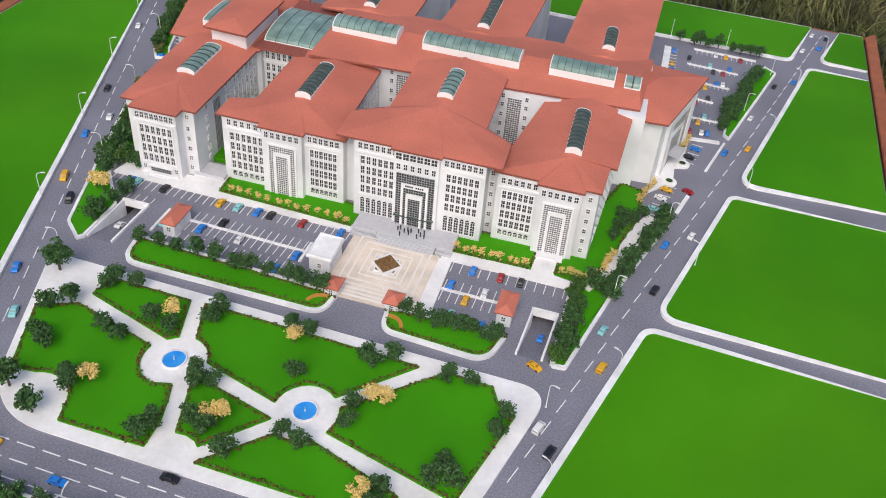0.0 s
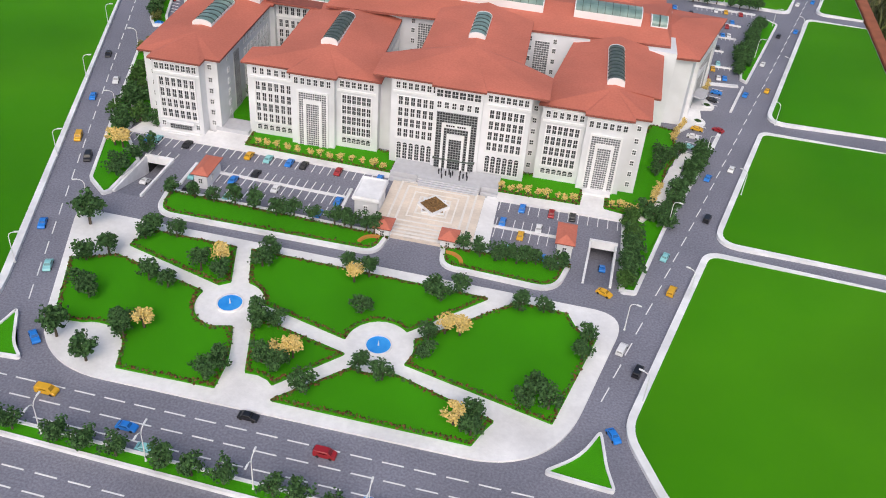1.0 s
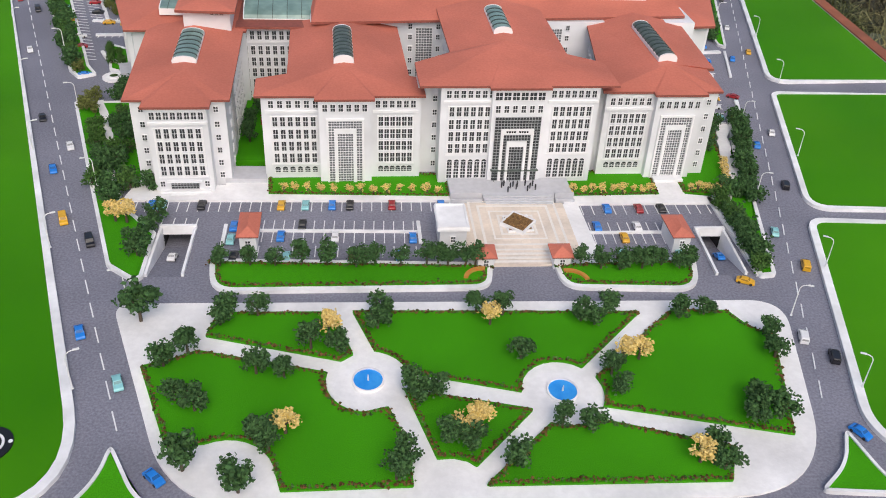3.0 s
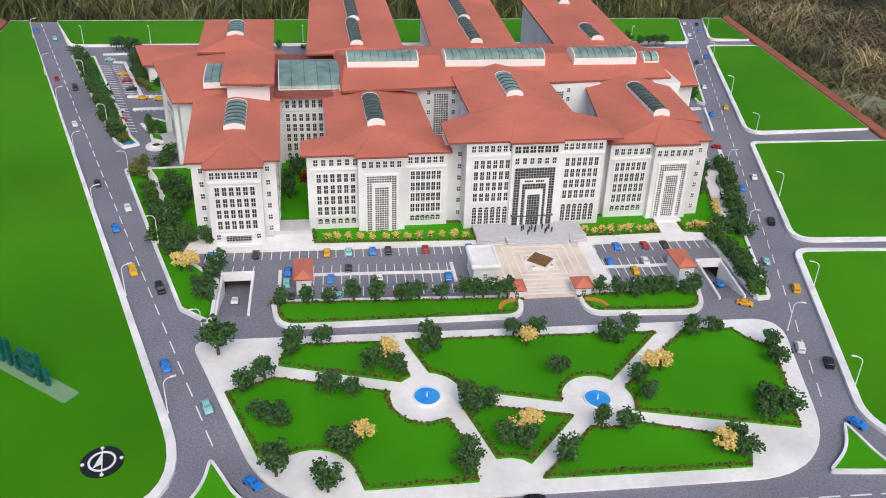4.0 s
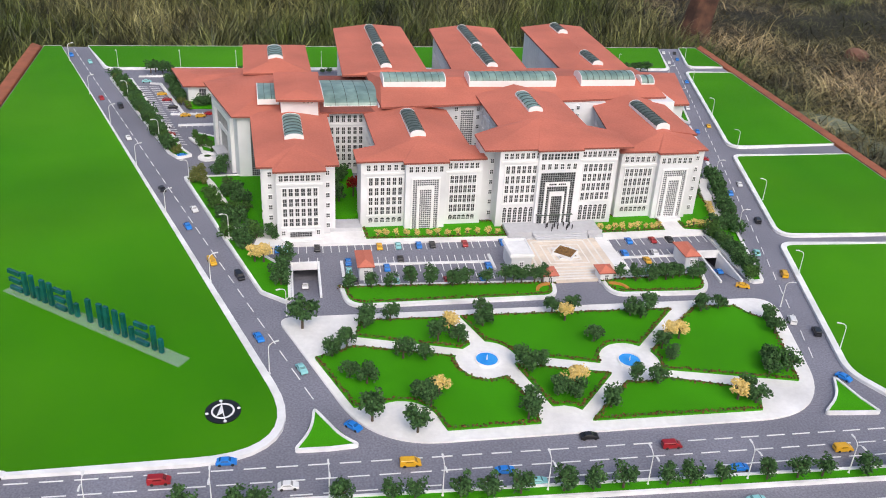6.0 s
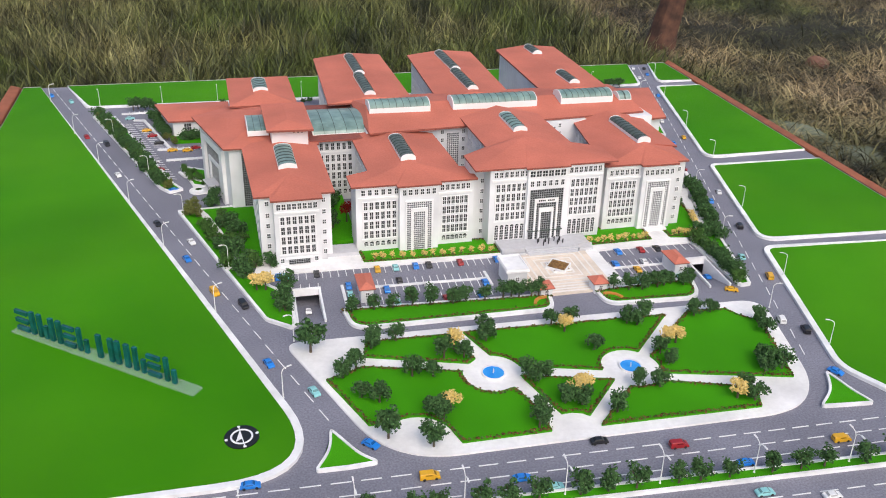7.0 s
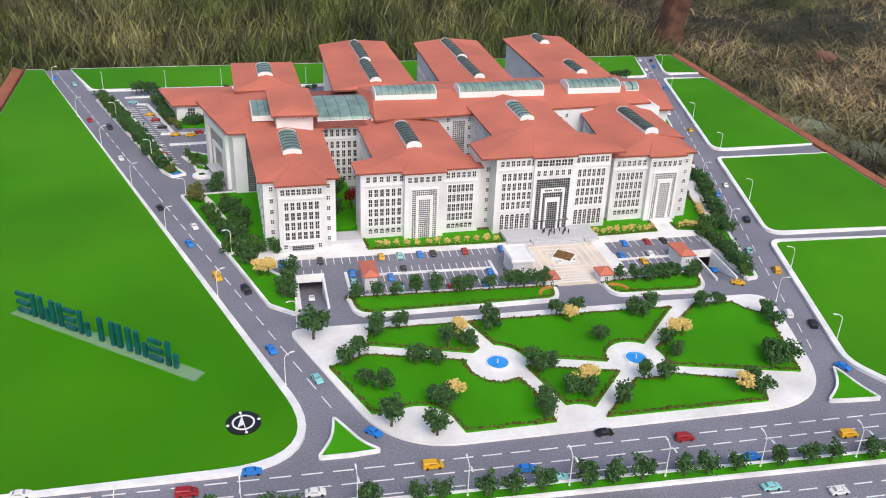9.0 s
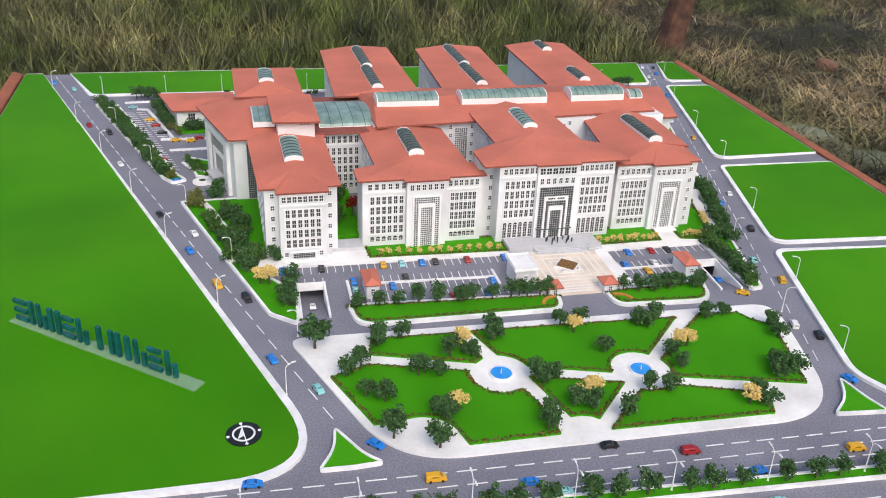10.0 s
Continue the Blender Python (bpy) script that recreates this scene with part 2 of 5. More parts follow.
BOARD = [(-0.87, -0.60), (0.665, -0.60), (0.752, 1.09), (-0.925, 1.015)]

board = thing("board", "model base board with a raised terracotta-brown edge lying on the grass", "board", (0, 0.2, -0.08), kind="structure")
bm = bmesh.new()
prism(bm, inset(BOARD, -0.02), -0.085, -0.045)
part("base_slab", bm, M_RIM, board)
OUT = inset(BOARD, -0.030)
INN = inset(BOARD, -0.004)
for i, top in enumerate((0.002, 0.002, 0.002, -0.008)):
    bm = bmesh.new()
    prism(bm, [INN[i - 1], INN[i], OUT[i], OUT[i - 1]], -0.07, top)
    bmesh.ops.bevel(bm, geom=bm.edges[:], offset=0.0015, segments=2, affect="EDGES")
    part("edge_strip", bm, M_RIM, board)
# Near-black deck side: shadow of the rim gap put into its colour.
bm = bmesh.new()
ring(bm, ccw(BOARD), inset(BOARD, 0.002), -0.046, -0.0005)
part("deck_side", bm, M_DARK, board)

road = thing("road", "dark grey asphalt streets and parking ground of the model", "road", (0, 0, 0), kind="structure")
bm = bmesh.new()
for loop in (inset(BOARD, 0.0005), RAMP_L, RAMP_R):
    v = [bm.verts.new((x, y, 0)) for x, y in loop]
    for i in range(len(v)):
        bm.edges.new((v[i - 1], v[i]))
bmesh.ops.triangle_fill(bm, edges=bm.edges[:], use_beauty=True)
part("asphalt", bm, M_ASPHALT, road)

# ramps down to the underground car park
for r in (RAMP_L, RAMP_R):
    (ax, ay), (bx, by), (cx, cy), (dx, dy) = r
    ramp = thing("ramp", "white-walled ramp going down into an underground car park", "ramp", (ax, ay, -0.01), "ramps", "structure")
    bm = bmesh.new()
    e = 0.035
    v = [bm.verts.new(p) for p in ((ax, ay, 0), (bx, by, 0), (cx, cy, -0.022), (dx, dy, -0.022), (cx, cy + e, -0.024), (dx, dy + e, -0.024))]
    bm.faces.new(v[:4])
    bm.faces.new((v[3], v[2], v[4], v[5]))
    part("ramp_floor", bm, M_ASPHALT, ramp)
    for (px, py), (qx, qy), s in (((ax, ay), (dx, dy), -1), ((bx, by), (cx, cy), 1)):
        bm = bmesh.new()
        w = 0.0028 * s
        lo = [(px, py), (qx, qy), (qx + w, qy), (px + w, py)]
        prism(bm, lo, -0.03, 0.0035)
        part("side_wall", bm, M_KERB, ramp)
    bm = bmesh.new()
    box(bm, dx - 0.003, cx + 0.003, dy, dy + 0.0035, -0.006, 0.005)
    part("lintel", bm, M_KERB, ramp)
    # Tunnel walls near black: the opening's shade is put into the colour.
    bm = bmesh.new()
    box(bm, dx - 0.002, dx, dy + 0.003, dy + e, -0.028, -0.002)
    box(bm, cx, cx + 0.002, dy + 0.003, dy + e, -0.028, -0.002)
    box(bm, dx, cx, dy + e, dy + e + 0.002, -0.028, -0.002)
    part("tunnel_wall", bm, M_DARK, ramp)


def by_edge(q):
    """Whether a point lies along the rim of the board."""
    b = ccw(BOARD)
    for i in range(4):
        a, d = Vector(b[i - 1]), Vector(b[i]) - Vector(b[i - 1])
        n = Vector((-d.y, d.x)).normalized()
        if abs((Vector(q) - a).dot(n)) < 0.027:
            return True
    return False


def lawn(poly, label, kerb=0.0, z=0.003, material=M_LAWN, border=False, name="lawn", width=0.0026, out=0.0):
    """A raised patch of lawn with a white kerb or a planted border round it."""
    poly = ccw(poly)
    t = thing(name, label, "lawn", (*poly[0], 0), kind="structure")
    if kerb and material is M_PLOT:
        full = []
        for i, q in enumerate(poly):
            nxt = poly[(i + 1) % len(poly)]
            full.append(q)
            if by_edge(q) != by_edge(nxt):
                d = (Vector(nxt) - Vector(q)).normalized() * 0.001
                full.append(tuple(Vector(q) + d) if by_edge(q) else tuple(Vector(nxt) - d))
        poly = full
    free = [not (material is M_PLOT and by_edge(q)) for q in poly]
    inner = [a if f else b for a, b, f in zip(inset(poly, kerb * (1 - out)), poly, free)] if kerb else poly
    poly = [a if f else b for a, b, f in zip(inset(poly, -kerb * out), poly, free)] if kerb and out else poly
    bm = bmesh.new()
    prism(bm, inner, 0, z)
    part("turf", bm, material, t)
    if kerb:
        bm = bmesh.new()
        ring(bm, poly, inner, 0, z + 0.0012)
        part("kerb", bm, M_KERB, t)
    if border:
        spots = []
        for p, _ in along(inset(poly, width), 0.0021):
            for _ in range(2):
                w = RNG.gauss(0, width * 0.5)
                spots.append((p.x + w, p.y + RNG.gauss(0, width * 0.5), z + 0.0006, RNG.uniform(0.0008, 0.0019), 1 if RNG.random() < 0.025 else 2 if RNG.random() < 0.3 else 0))
        me = crumbs(spots, RNG)
        for m in (M_BORDER, M_FLOWER, M_LEAF2):
            me.materials.append(m)
        tagged(link("flower_border", me, t, None, "reddish brown planted edging"), kind="stuff")
    return t


lawn(rounded([(-0.922, 1.013), (-0.886, 1.014), (-0.388, -0.361), (-0.878, -0.354)], [0, 0, 0.075, 0], 10), "large bright green empty plot with a white kerb", 0.0085, material=M_PLOT, out=0.9)
lawn(rounded([(-0.829, 1.017), (-0.761, 0.853), (0.574, 0.892), (0.633, 1.082)], [0, 0.02, 0.02, 0]), "long green strip along the far edge with a white kerb", 0.007, material=M_PLOT, out=0.9)
lawn(rounded([(0.644, 0.914), (0.697, 1.085), (0.749, 1.087), (0.741, 0.912)], [0.015, 0, 0, 0]), "small green corner plot with a white kerb", 0.007, material=M_PLOT, out=0.9)
lawn(rounded([(0.616, 0.862), (0.475, 0.384), (0.714, 0.392), (0.738, 0.866)], [0.02, 0.022, 0, 0]), "bright green empty plot with a white kerb", 0.0075, material=M_PLOT, out=0.9)
lawn(rounded([(0.460, 0.336), (0.367, 0.029), (0.695, 0.013), (0.711, 0.340)], [0.015, 0.022, 0, 0]), "bright green empty plot with a white kerb", 0.0075, material=M_PLOT, out=0.9)
lawn(rounded([(0.354, -0.004), (0.258, -0.305), (0.300, -0.385), (0.400, -0.412), (0.672, -0.420), (0.693, -0.020)], [0.02, 0.05, 0.05, 0.05, 0, 0]), "large bright green empty plot with a white kerb", 0.0085, material=M_PLOT, out=0.9)
lawn(rounded([(-0.380, -0.296), (-0.384, -0.331), (-0.403, -0.360), (-0.367, -0.3615), (-0.334, -0.360), (-0.353, -0.344)], [0.004, 0.08, 0.004, 0, 0.004, 0.08], 8), "green traffic triangle with a white kerb", 0.0028)
lawn(rounded([(0.230, -0.308), (0.211, -0.345), (0.176, -0.371), (0.213, -0.375), (0.247, -0.378), (0.238, -0.352)], [0.004, 0.08, 0.004, 0, 0.004, 0.08], 8), "green traffic triangle with a white kerb", 0.0028)

# central strip of the front avenue
lawn([(-0.86, -0.395), (0.66, -0.479), (0.66, -0.4965), (-0.86, -0.4115)], "narrow green central strip of the avenue", 0.003)
lawn([(-0.865, -0.555), (0.665, -0.600), (0.665, -0.6001), (-0.865, -0.598)], "green strip along the front edge of the board", 0.004)

# park
park = thing("pavement", "white paving of the park walks", "pavement", (0, -0.25, 0), kind="structure")
bm = bmesh.new()
prism(bm, rounded([(-0.416, -0.129), (-0.325, -0.362), (0.187, -0.373), (0.252, -0.141)], [0.015, 0.11, 0.11, 0.032], 12), 0, 0.0022)
part("paving", bm, M_PAVE, park)


def arc(cx, cy, r, a0, a1, n=9):
    return [(cx + r * math.cos(radians(a0 + (a1 - a0) * i / n)), cy + r * math.sin(radians(a0 + (a1 - a0) * i / n))) for i in range(n + 1)]


F1, F2 = (-0.1775, -0.238), (-0.0078, -0.2572)
PARK = [
    [(-0.324, -0.178), (-0.318, -0.152), (-0.312, -0.146), (-0.208, -0.148), (-0.190, -0.206), (-0.201, -0.214)],
    [(-0.374, -0.214), (-0.347, -0.205), (-0.328, -0.196), *arc(*F1, 0.0368, 163, 262), (-0.161, -0.269), (-0.153, -0.291), (-0.146, -0.316), (-0.145, -0.350), (-0.246, -0.349),
     *arc(-0.291, -0.338, 0.0405, 8, 115), (-0.338, -0.303)],
    [(-0.191, -0.147), (0.094, -0.156), *arc(*F2, 0.036, 48, 180), *arc(*F1, 0.0365, 12, 80)],
    [(-0.147, -0.249), (-0.037, -0.277), (-0.094, -0.334), (-0.101, -0.328), (-0.112, -0.3245), (-0.125, -0.325)],
    [(0.122, -0.157), (0.129, -0.154), (0.184, -0.157), (0.195, -0.177), (0.205, -0.186), (0.219, -0.189), (0.182, -0.315), *arc(*F2, 0.037, -31, 25)],
    [(-0.090, -0.352), *arc(*F2, 0.0395, 243, 305, 5), (0.099, -0.316), (0.126, -0.325), (0.118, -0.338), (0.109, -0.358)],
]
for p in PARK:
    lawn(rounded(p, 0.0015, 2), "green park lawn with a reddish brown planted border", z=0.0042, border=True)

# hedge islands, garden strips by the roads
HEDGE_L = rounded([(-0.332, -0.066), (-0.326, -0.113), (-0.052, -0.114), (-0.046, -0.078)], [0.004, 0.03, 0.03, 0.004])
HEDGE_R = rounded([(0.025, -0.078), (0.028, -0.115), (0.166, -0.122), (0.179, -0.072)], [0.004, 0.03, 0.03, 0.004])
for p in (HEDGE_L, HEDGE_R):
    lawn(p, "green island with a white kerb and planted border", 0.0055, out=0.5)
    t = lawn(inset(p, 0.0030), "green hedge lawn with a planted border", z=0.0048, border=True)
lawn(rounded([(-0.557, 0.282), (-0.486, 0.074), (-0.436, 0.074), (-0.420, 0.095), (-0.420, 0.29)], [0.004, 0, 0, 0, 0]), "green garden strip between road and building with a white kerb", 0.004)
lawn(rounded([(-0.4855, 0.073), (-0.435, -0.072), (-0.403, -0.098), (-0.396, -0.090), (-0.396, -0.018), (-0.446, 0.042), (-0.452, 0.073)], [0, 0.02, 0.004, 0.002, 0.002, 0, 0]), "green garden corner beside the ramp with a white kerb", 0.004)
lawn(rounded([(-0.748, 0.79), (-0.590, 0.382), (-0.572, 0.358), (-0.549, 0.370), (-0.566, 0.398), (-0.700, 0.78)], [0.004, 0.01, 0.005, 0.003, 0.01, 0.004]), "planted strip between road and parking with a white kerb", 0.004)
lawn(rounded([(0.246, 0.050), (0.243, -0.104), (0.262, -0.102), (0.300, 0.040), (0.372, 0.249), (0.352, 0.262), (0.30, 0.10)], [0.003, 0.004, 0.006, 0, 0.004, 0.004, 0]), "planted strip beside the road with a white kerb", 0.0045)
lawn(rounded([(0.440, 0.525), (0.452, 0.512), (0.545, 0.812), (0.520, 0.832), (0.500, 0.80), (0.448, 0.60)], [0.004, 0.004, 0.01, 0.004, 0.0, 0]), "planted strip between road and parking with a white kerb", 0.004)
# lawns against the building
lawn([(-0.289, 0.104), (-0.285, 0.058), (-0.073, 0.053), (-0.075, 0.104)], "lawn with planted edge before the facade", z=0.003, border=True)
lawn([(0.067, 0.108), (0.066, 0.053), (0.183, 0.056), (0.188, 0.112)], "lawn with planted edge before the facade", z=0.003, border=True)
lawn(rounded([(0.217, 0.125), (0.215, 0.059), (0.274, 0.056), (0.294, 0.105), (0.303, 0.18), (0.318, 0.222), (0.318, 0.30), (0.28, 0.31)], [0, 0.003, 0.008, 0, 0, 0, 0, 0]), "lawn with planted edge at the side of the building", z=0.003, border=True)
lawn([(-0.330, 0.30), (-0.330, 0.124), (-0.285, 0.124), (-0.285, 0.30)], "courtyard lawn between two wings", z=0.008)
lawn([(-0.575, 0.604), (-0.480, 0.604), (-0.480, 0.642), (-0.584, 0.642)], "small lawn beside the parking", z=0.004)

lawn(rounded([(-0.560, 0.480), (-0.535, 0.385), (-0.512, 0.374), (-0.506, 0.450)], 0.004, 3), "planted island before the side entrance with a white kerb", 0.004)
# walks at the foot of the building
walkway = thing("pavement", "white walk along the foot of the building", "pavement", (0, 0.06, 0), kind="structure")
bm = bmesh.new()
for q in ([(-0.445, 0.0465), (-0.066, 0.044), (-0.066, 0.054), (-0.285, 0.059), (-0.285, 0.110), (-0.335, 0.110), (-0.335, 0.078), (-0.438, 0.078)],
          [(0.060, 0.036), (0.246, 0.038), (0.246, 0.052), (0.216, 0.057), (0.216, 0.11), (0.184, 0.11), (0.184, 0.056), (0.060, 0.053)],
          [(0.241, -0.10), (0.2455, -0.10), (0.2485, 0.05), (0.241, 0.05)],
          [(0.0575, 0.0355), (0.0575, -0.066), (0.078, -0.066), (0.076, 0.0355)]):
    prism(bm, q, 0, 0.0028)
part("paving", bm, M_PAVE, walkway)


def garden_path(points, w):
    """An uneven white garden path along a line."""
    bm = bmesh.new()
    left, right = [], []
    fine = [(Vector(a).lerp(Vector(b), i / 5), (Vector(b) - Vector(a)).normalized()) for a, b in zip(points, points[1:]) for i in range(5)]
    for q, d in fine:
        n = Vector((-d.y, d.x))
        left.append(tuple(q + n * w * RNG.uniform(0.35, 0.6)))
        right.append(tuple(q - n * w * RNG.uniform(0.35, 0.6)))
    prism(bm, left + list(reversed(right)), 0.002, 0.0051)
    part("path", bm, M_PAVE, walkway, "uneven white garden path")


garden_path([(0.262, 0.044), (0.278, 0.075), (0.296, 0.110), (0.312, 0.170), (0.322, 0.205), (0.342, 0.242)], 0.016)
garden_path([(-0.525, 0.284), (-0.506, 0.238), (-0.495, 0.200), (-0.481, 0.164), (-0.485, 0.134), (-0.467, 0.099), (-0.456, 0.074)], 0.009)
garden_path([(-0.505, 0.390), (-0.520, 0.400), (-0.548, 0.425), (-0.562, 0.452)], 0.006)

# plaza
plaza = thing("plaza", "cream paved entrance plaza with pale nested bands", "plaza", (0, 0, 0), kind="structure")
PX0, PX1, PY0, PY1 = -0.068, 0.057, -0.078, 0.038
bm = bmesh.new()
box(bm, PX0, PX1, PY0, PY1, 0, 0.003)
part("base", bm, M_CREAM, plaza)
for k, s in enumerate((0.052, 0.042, 0.030, 0.021)):
    o = [(-s, -s * 0.92), (s, -s * 0.92), (s, s * 0.92), (-s, s * 0.92)]
    o = [(x - 0.0045, y - 0.006) for x, y in o]
    bm = bmesh.new()
    ring(bm, ccw(o), inset(o, 0.0028 if k != 2 else 0.0020), 0.003, 0.0034)
    part("paving_band", bm, M_CREAM2, plaza)
for i, y in enumerate((-0.075, -0.0685, -0.0615)):
    bm = bmesh.new()
    box(bm, PX0, PX1, y, y + 0.0035, 0.003, 0.0034)
    part("paving_band", bm, M_CREAM2, plaza)
tile = mesh_of("tile", box(bmesh.new(), -0.0049, 0.0049, -0.0049, 0.0049, 0, 0.0002), M_CREAM)
for i in range(12):
    for j in range(11):
        x, y = PX0 + 0.0055 + i * 0.01045, PY0 + 0.0055 + j * 0.01045
        link("tile", tile, plaza, pose(x, y, 0.003))
planter = thing("star_planter", "star-shaped raised planter with brown planting", "planter", (0.001, 0, 0.003))
for k, turn in enumerate((50, 5)):
    m = pose(0.001, 0.0, 0, 0, 0, turn)
    sq = [tuple((m @ Vector((x, y, 0)))[:2]) for x, y in ((-0.0150, -0.0150), (0.0150, -0.0150), (0.0150, 0.0150), (-0.0150, 0.0150))]
    bm = bmesh.new()
    ring(bm, ccw(sq), inset(sq, 0.0016), 0.003, 0.0075 - 0.002 * k)
    part("planter_wall", bm, M_KERB, planter)
    bm = bmesh.new()
    prism(bm, inset(sq, 0.0015), 0.003, 0.0065 - 0.002 * k)
    part("soil", bm, M_SOIL, planter)
spots = []
for i in range(260):
    a, r = RNG.uniform(0, 6.28), 0.0135 * math.sqrt(RNG.random())
    spots.append((0.001 + r * math.cos(a), r * math.sin(a), 0.0068, RNG.uniform(0.0007, 0.0016), 0))
me = crumbs(spots, RNG)
me.materials.append(M_SOIL)
tagged(link("planting", me, planter, None, "low brown plants"), kind="stuff")

shift(planter, -0.0045, -0.006)

# entrance terrace and its steps
steps = thing("entrance_steps", "pale grey terrace and broad steps before the main entrance", "steps", (0.01, 0.07, 0), kind="structure")
for k in range(4):
    bm = bmesh.new()
    prism(bm, [(-0.030 - 0.001 * k, 0.0465 + 0.003 * k), (0.050 + 0.001 * k, 0.0465 + 0.003 * k), (0.050 + 0.001 * k, 0.092), (-0.030 - 0.001 * k, 0.092)], 0.003, 0.0044 + 0.0014 * k)
    part("step", bm, M_GREY, steps)
bm = bmesh.new()
box(bm, -0.071, 0.076, 0.060, 0.094, 0, 0.0088)
part("terrace", bm, M_GREY, steps)
for x0, x1 in ((-0.071, -0.034), (0.054, 0.077)):
    bm = bmesh.new()
    box(bm, x0, x1, 0.0575, 0.0598, 0, 0.0112)
    part("parapet", bm, M_GREY, steps)
    bm = bmesh.new()
    box(bm, x0, x1, 0.0515, 0.0545, 0, 0.0060)
    part("parapet", bm, M_GREY, steps)
bm = bmesh.new()
box(bm, -0.332, -0.285, 0.094, 0.1225, 0.0028, 0.008)
part("terrace", bm, M_GREY, steps)

shift(steps, -0.004, -0.0125)

# fountains
for (x, y) in (F1, F2):
    f = thing("fountain", "round blue fountain basin with a white rim", "fountain", (x, y, 0.0022), "fountains")
    bm = bmesh.new()
    ring(bm, arc(x, y, 0.0142, 0, 360, 40)[:-1], arc(x, y, 0.0128, 0, 360, 40)[:-1], 0.0022, 0.0048)
    part("rim", bm, M_KERB, f)
    bm = bmesh.new()
    prism(bm, arc(x, y, 0.0128, 0, 360, 40)[:-1], 0.0022, 0.0036)
    part("water", bm, M_POND, f)
    bm = bmesh.new()
    bmesh.ops.create_cone(bm, segments=10, radius1=0.0009, radius2=0.0003, depth=0.006, cap_ends=True, matrix=pose(x, y, 0.0066))
    part("jet", bm, M_POST, f)

# compass disc
compass = thing("compass_disc", "flat black disc with a white compass ring and needle", "compass", (-0.471, -0.295, 0.003))
CX, CY = -0.471, -0.295
bm = bmesh.new()
prism(bm, arc(CX, CY, 0.0180, 0, 360, 40)[:-1], 0.003, 0.0042)
part("disc", bm, M_BLACK, compass)
bm = bmesh.new()
ring(bm, arc(CX, CY, 0.0118, 0, 360, 40)[:-1], arc(CX, CY, 0.0098, 0, 360, 40)[:-1], 0.0042, 0.0047)
part("ring", bm, M_LINE, compass)
for a, w in ((100, 0.0009), (280, 0.0009)):
    bm = bmesh.new()
    box(bm, 0, 0.0155, -w / 2, w / 2, 0.0042, 0.0048, 0, pose(CX, CY, 0, 0, 0, a))
    part("needle", bm, M_LINE, compass)
bm = bmesh.new()
m = pose(CX, CY, 0, 0, 0, 100)
prism(bm, [tuple((m @ Vector(p))[:2]) for p in ((0.010, 0, 0), (-0.006, 0.007, 0), (-0.003, 0, 0))], 0.0042, 0.0050)
part("arrow", bm, M_LINE, compass)
for a in (100, 190, 280, 10):
    bm = bmesh.new()
    x, y = CX + 0.0160 * math.cos(radians(a)), CY + 0.0160 * math.sin(radians(a))
    prism(bm, arc(x, y, 0.0017, 0, 360, 12)[:-1], 0.0042, 0.0047)
    part("mark", bm, M_LINE, compass)

# standing row of shapes on a clear strip
SIGN = thing("acrylic_sign", "row of teal acrylic shapes standing on a clear strip", "sign", (-0.627, -0.12, 0.003))
A, B = Vector((-0.737, -0.040)), Vector((-0.518, -0.212))
LEN, TURN_S = (B - A).length, math.degrees(math.atan2(B.y - A.y, B.x - A.x))
MS = pose(A.x, A.y, 0.003, 0, 0, TURN_S)
bm = bmesh.new()
box(bm, 0, LEN, -0.006, 0.012, 0.0002, 0.0016, 0, MS)
part("clear_strip", bm, M_CLEAR, SIGN, "clear acrylic strip")
SHAPES = [(0.004, 0.020, 2), (0.028, 0.006, 0), (0.038, 0.017, 1), (0.059, 0.018, 3), (0.081, 0.017, 2), (0.101, 0.018, 1),
          (0.134, 0.024, 3), (0.162, 0.020, 3), (0.186, 0.019, 1), (0.209, 0.018, 2), (0.231, 0.018, 1)]
for u, w, kind_ in SHAPES:
    bm = bmesh.new()
    d0, d1, h, s = 0.001, 0.0048, 0.033, 0.0050
    if kind_ == 0:
        box(bm, u, u + w, d0, d1, 0.002, h, 0, MS)
    elif kind_ == 1:
        box(bm, u + w * 0.15, u + w * 0.15 + s, d0, d1, 0.002, h, 0, MS)
        box(bm, u + w - s, u + w, d0, d1, 0.002, h * 0.6, 0, MS)
    elif kind_ == 2:
        for z in (0.002, 0.0135, 0.025):
            box(bm, u, u + w, d0, d1, z, z + s, 0, MS)
    else:
        box(bm, u, u + s * 1.2, d0, d1, 0.002, h, 0, MS)
        box(bm, u + w - s * 1.2, u + w, d0, d1, 0.002, h, 0, MS)
    part("upright_shape", bm, M_TEAL, SIGN)


# ---- the model building ----
house = thing("model_building", "white model public building with terracotta roofs, many windows and green skylights", "building", (0, 0.3, 0))


def block(poly, z1, name="wall"):
    bm = bmesh.new()
    prism(bm, poly, 0, z1)
    return part(name, bm, M_WALL, house)


def rect(x0, x1, y0, y1):
    return [(x0, y0), (x1, y0), (x1, y1), (x0, y1)]


def hip(corners, z, ridge, fascia=0.0032):
    """A hipped roof over four corners (front left, front right, back right, back left) with a ridge between two points."""
    bm = bmesh.new()
    c = [bm.verts.new((x, y, z)) for x, y in corners]
    d = [bm.verts.new((x, y, z - fascia)) for x, y in corners]
    a, b = [bm.verts.new(p) for p in ridge]
    for q in ((c[0], c[1], a), (c[1], c[2], b, a), (c[2], c[3], b), (c[3], c[0], a, b)):
        bm.faces.new(q)
    for i in range(4):
        f = bm.faces.new((c[i], c[(i + 1) % 4], d[(i + 1) % 4], d[i]))
        f.material_index = 1
    bm.faces.new(d).material_index = 1
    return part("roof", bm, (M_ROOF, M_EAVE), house)


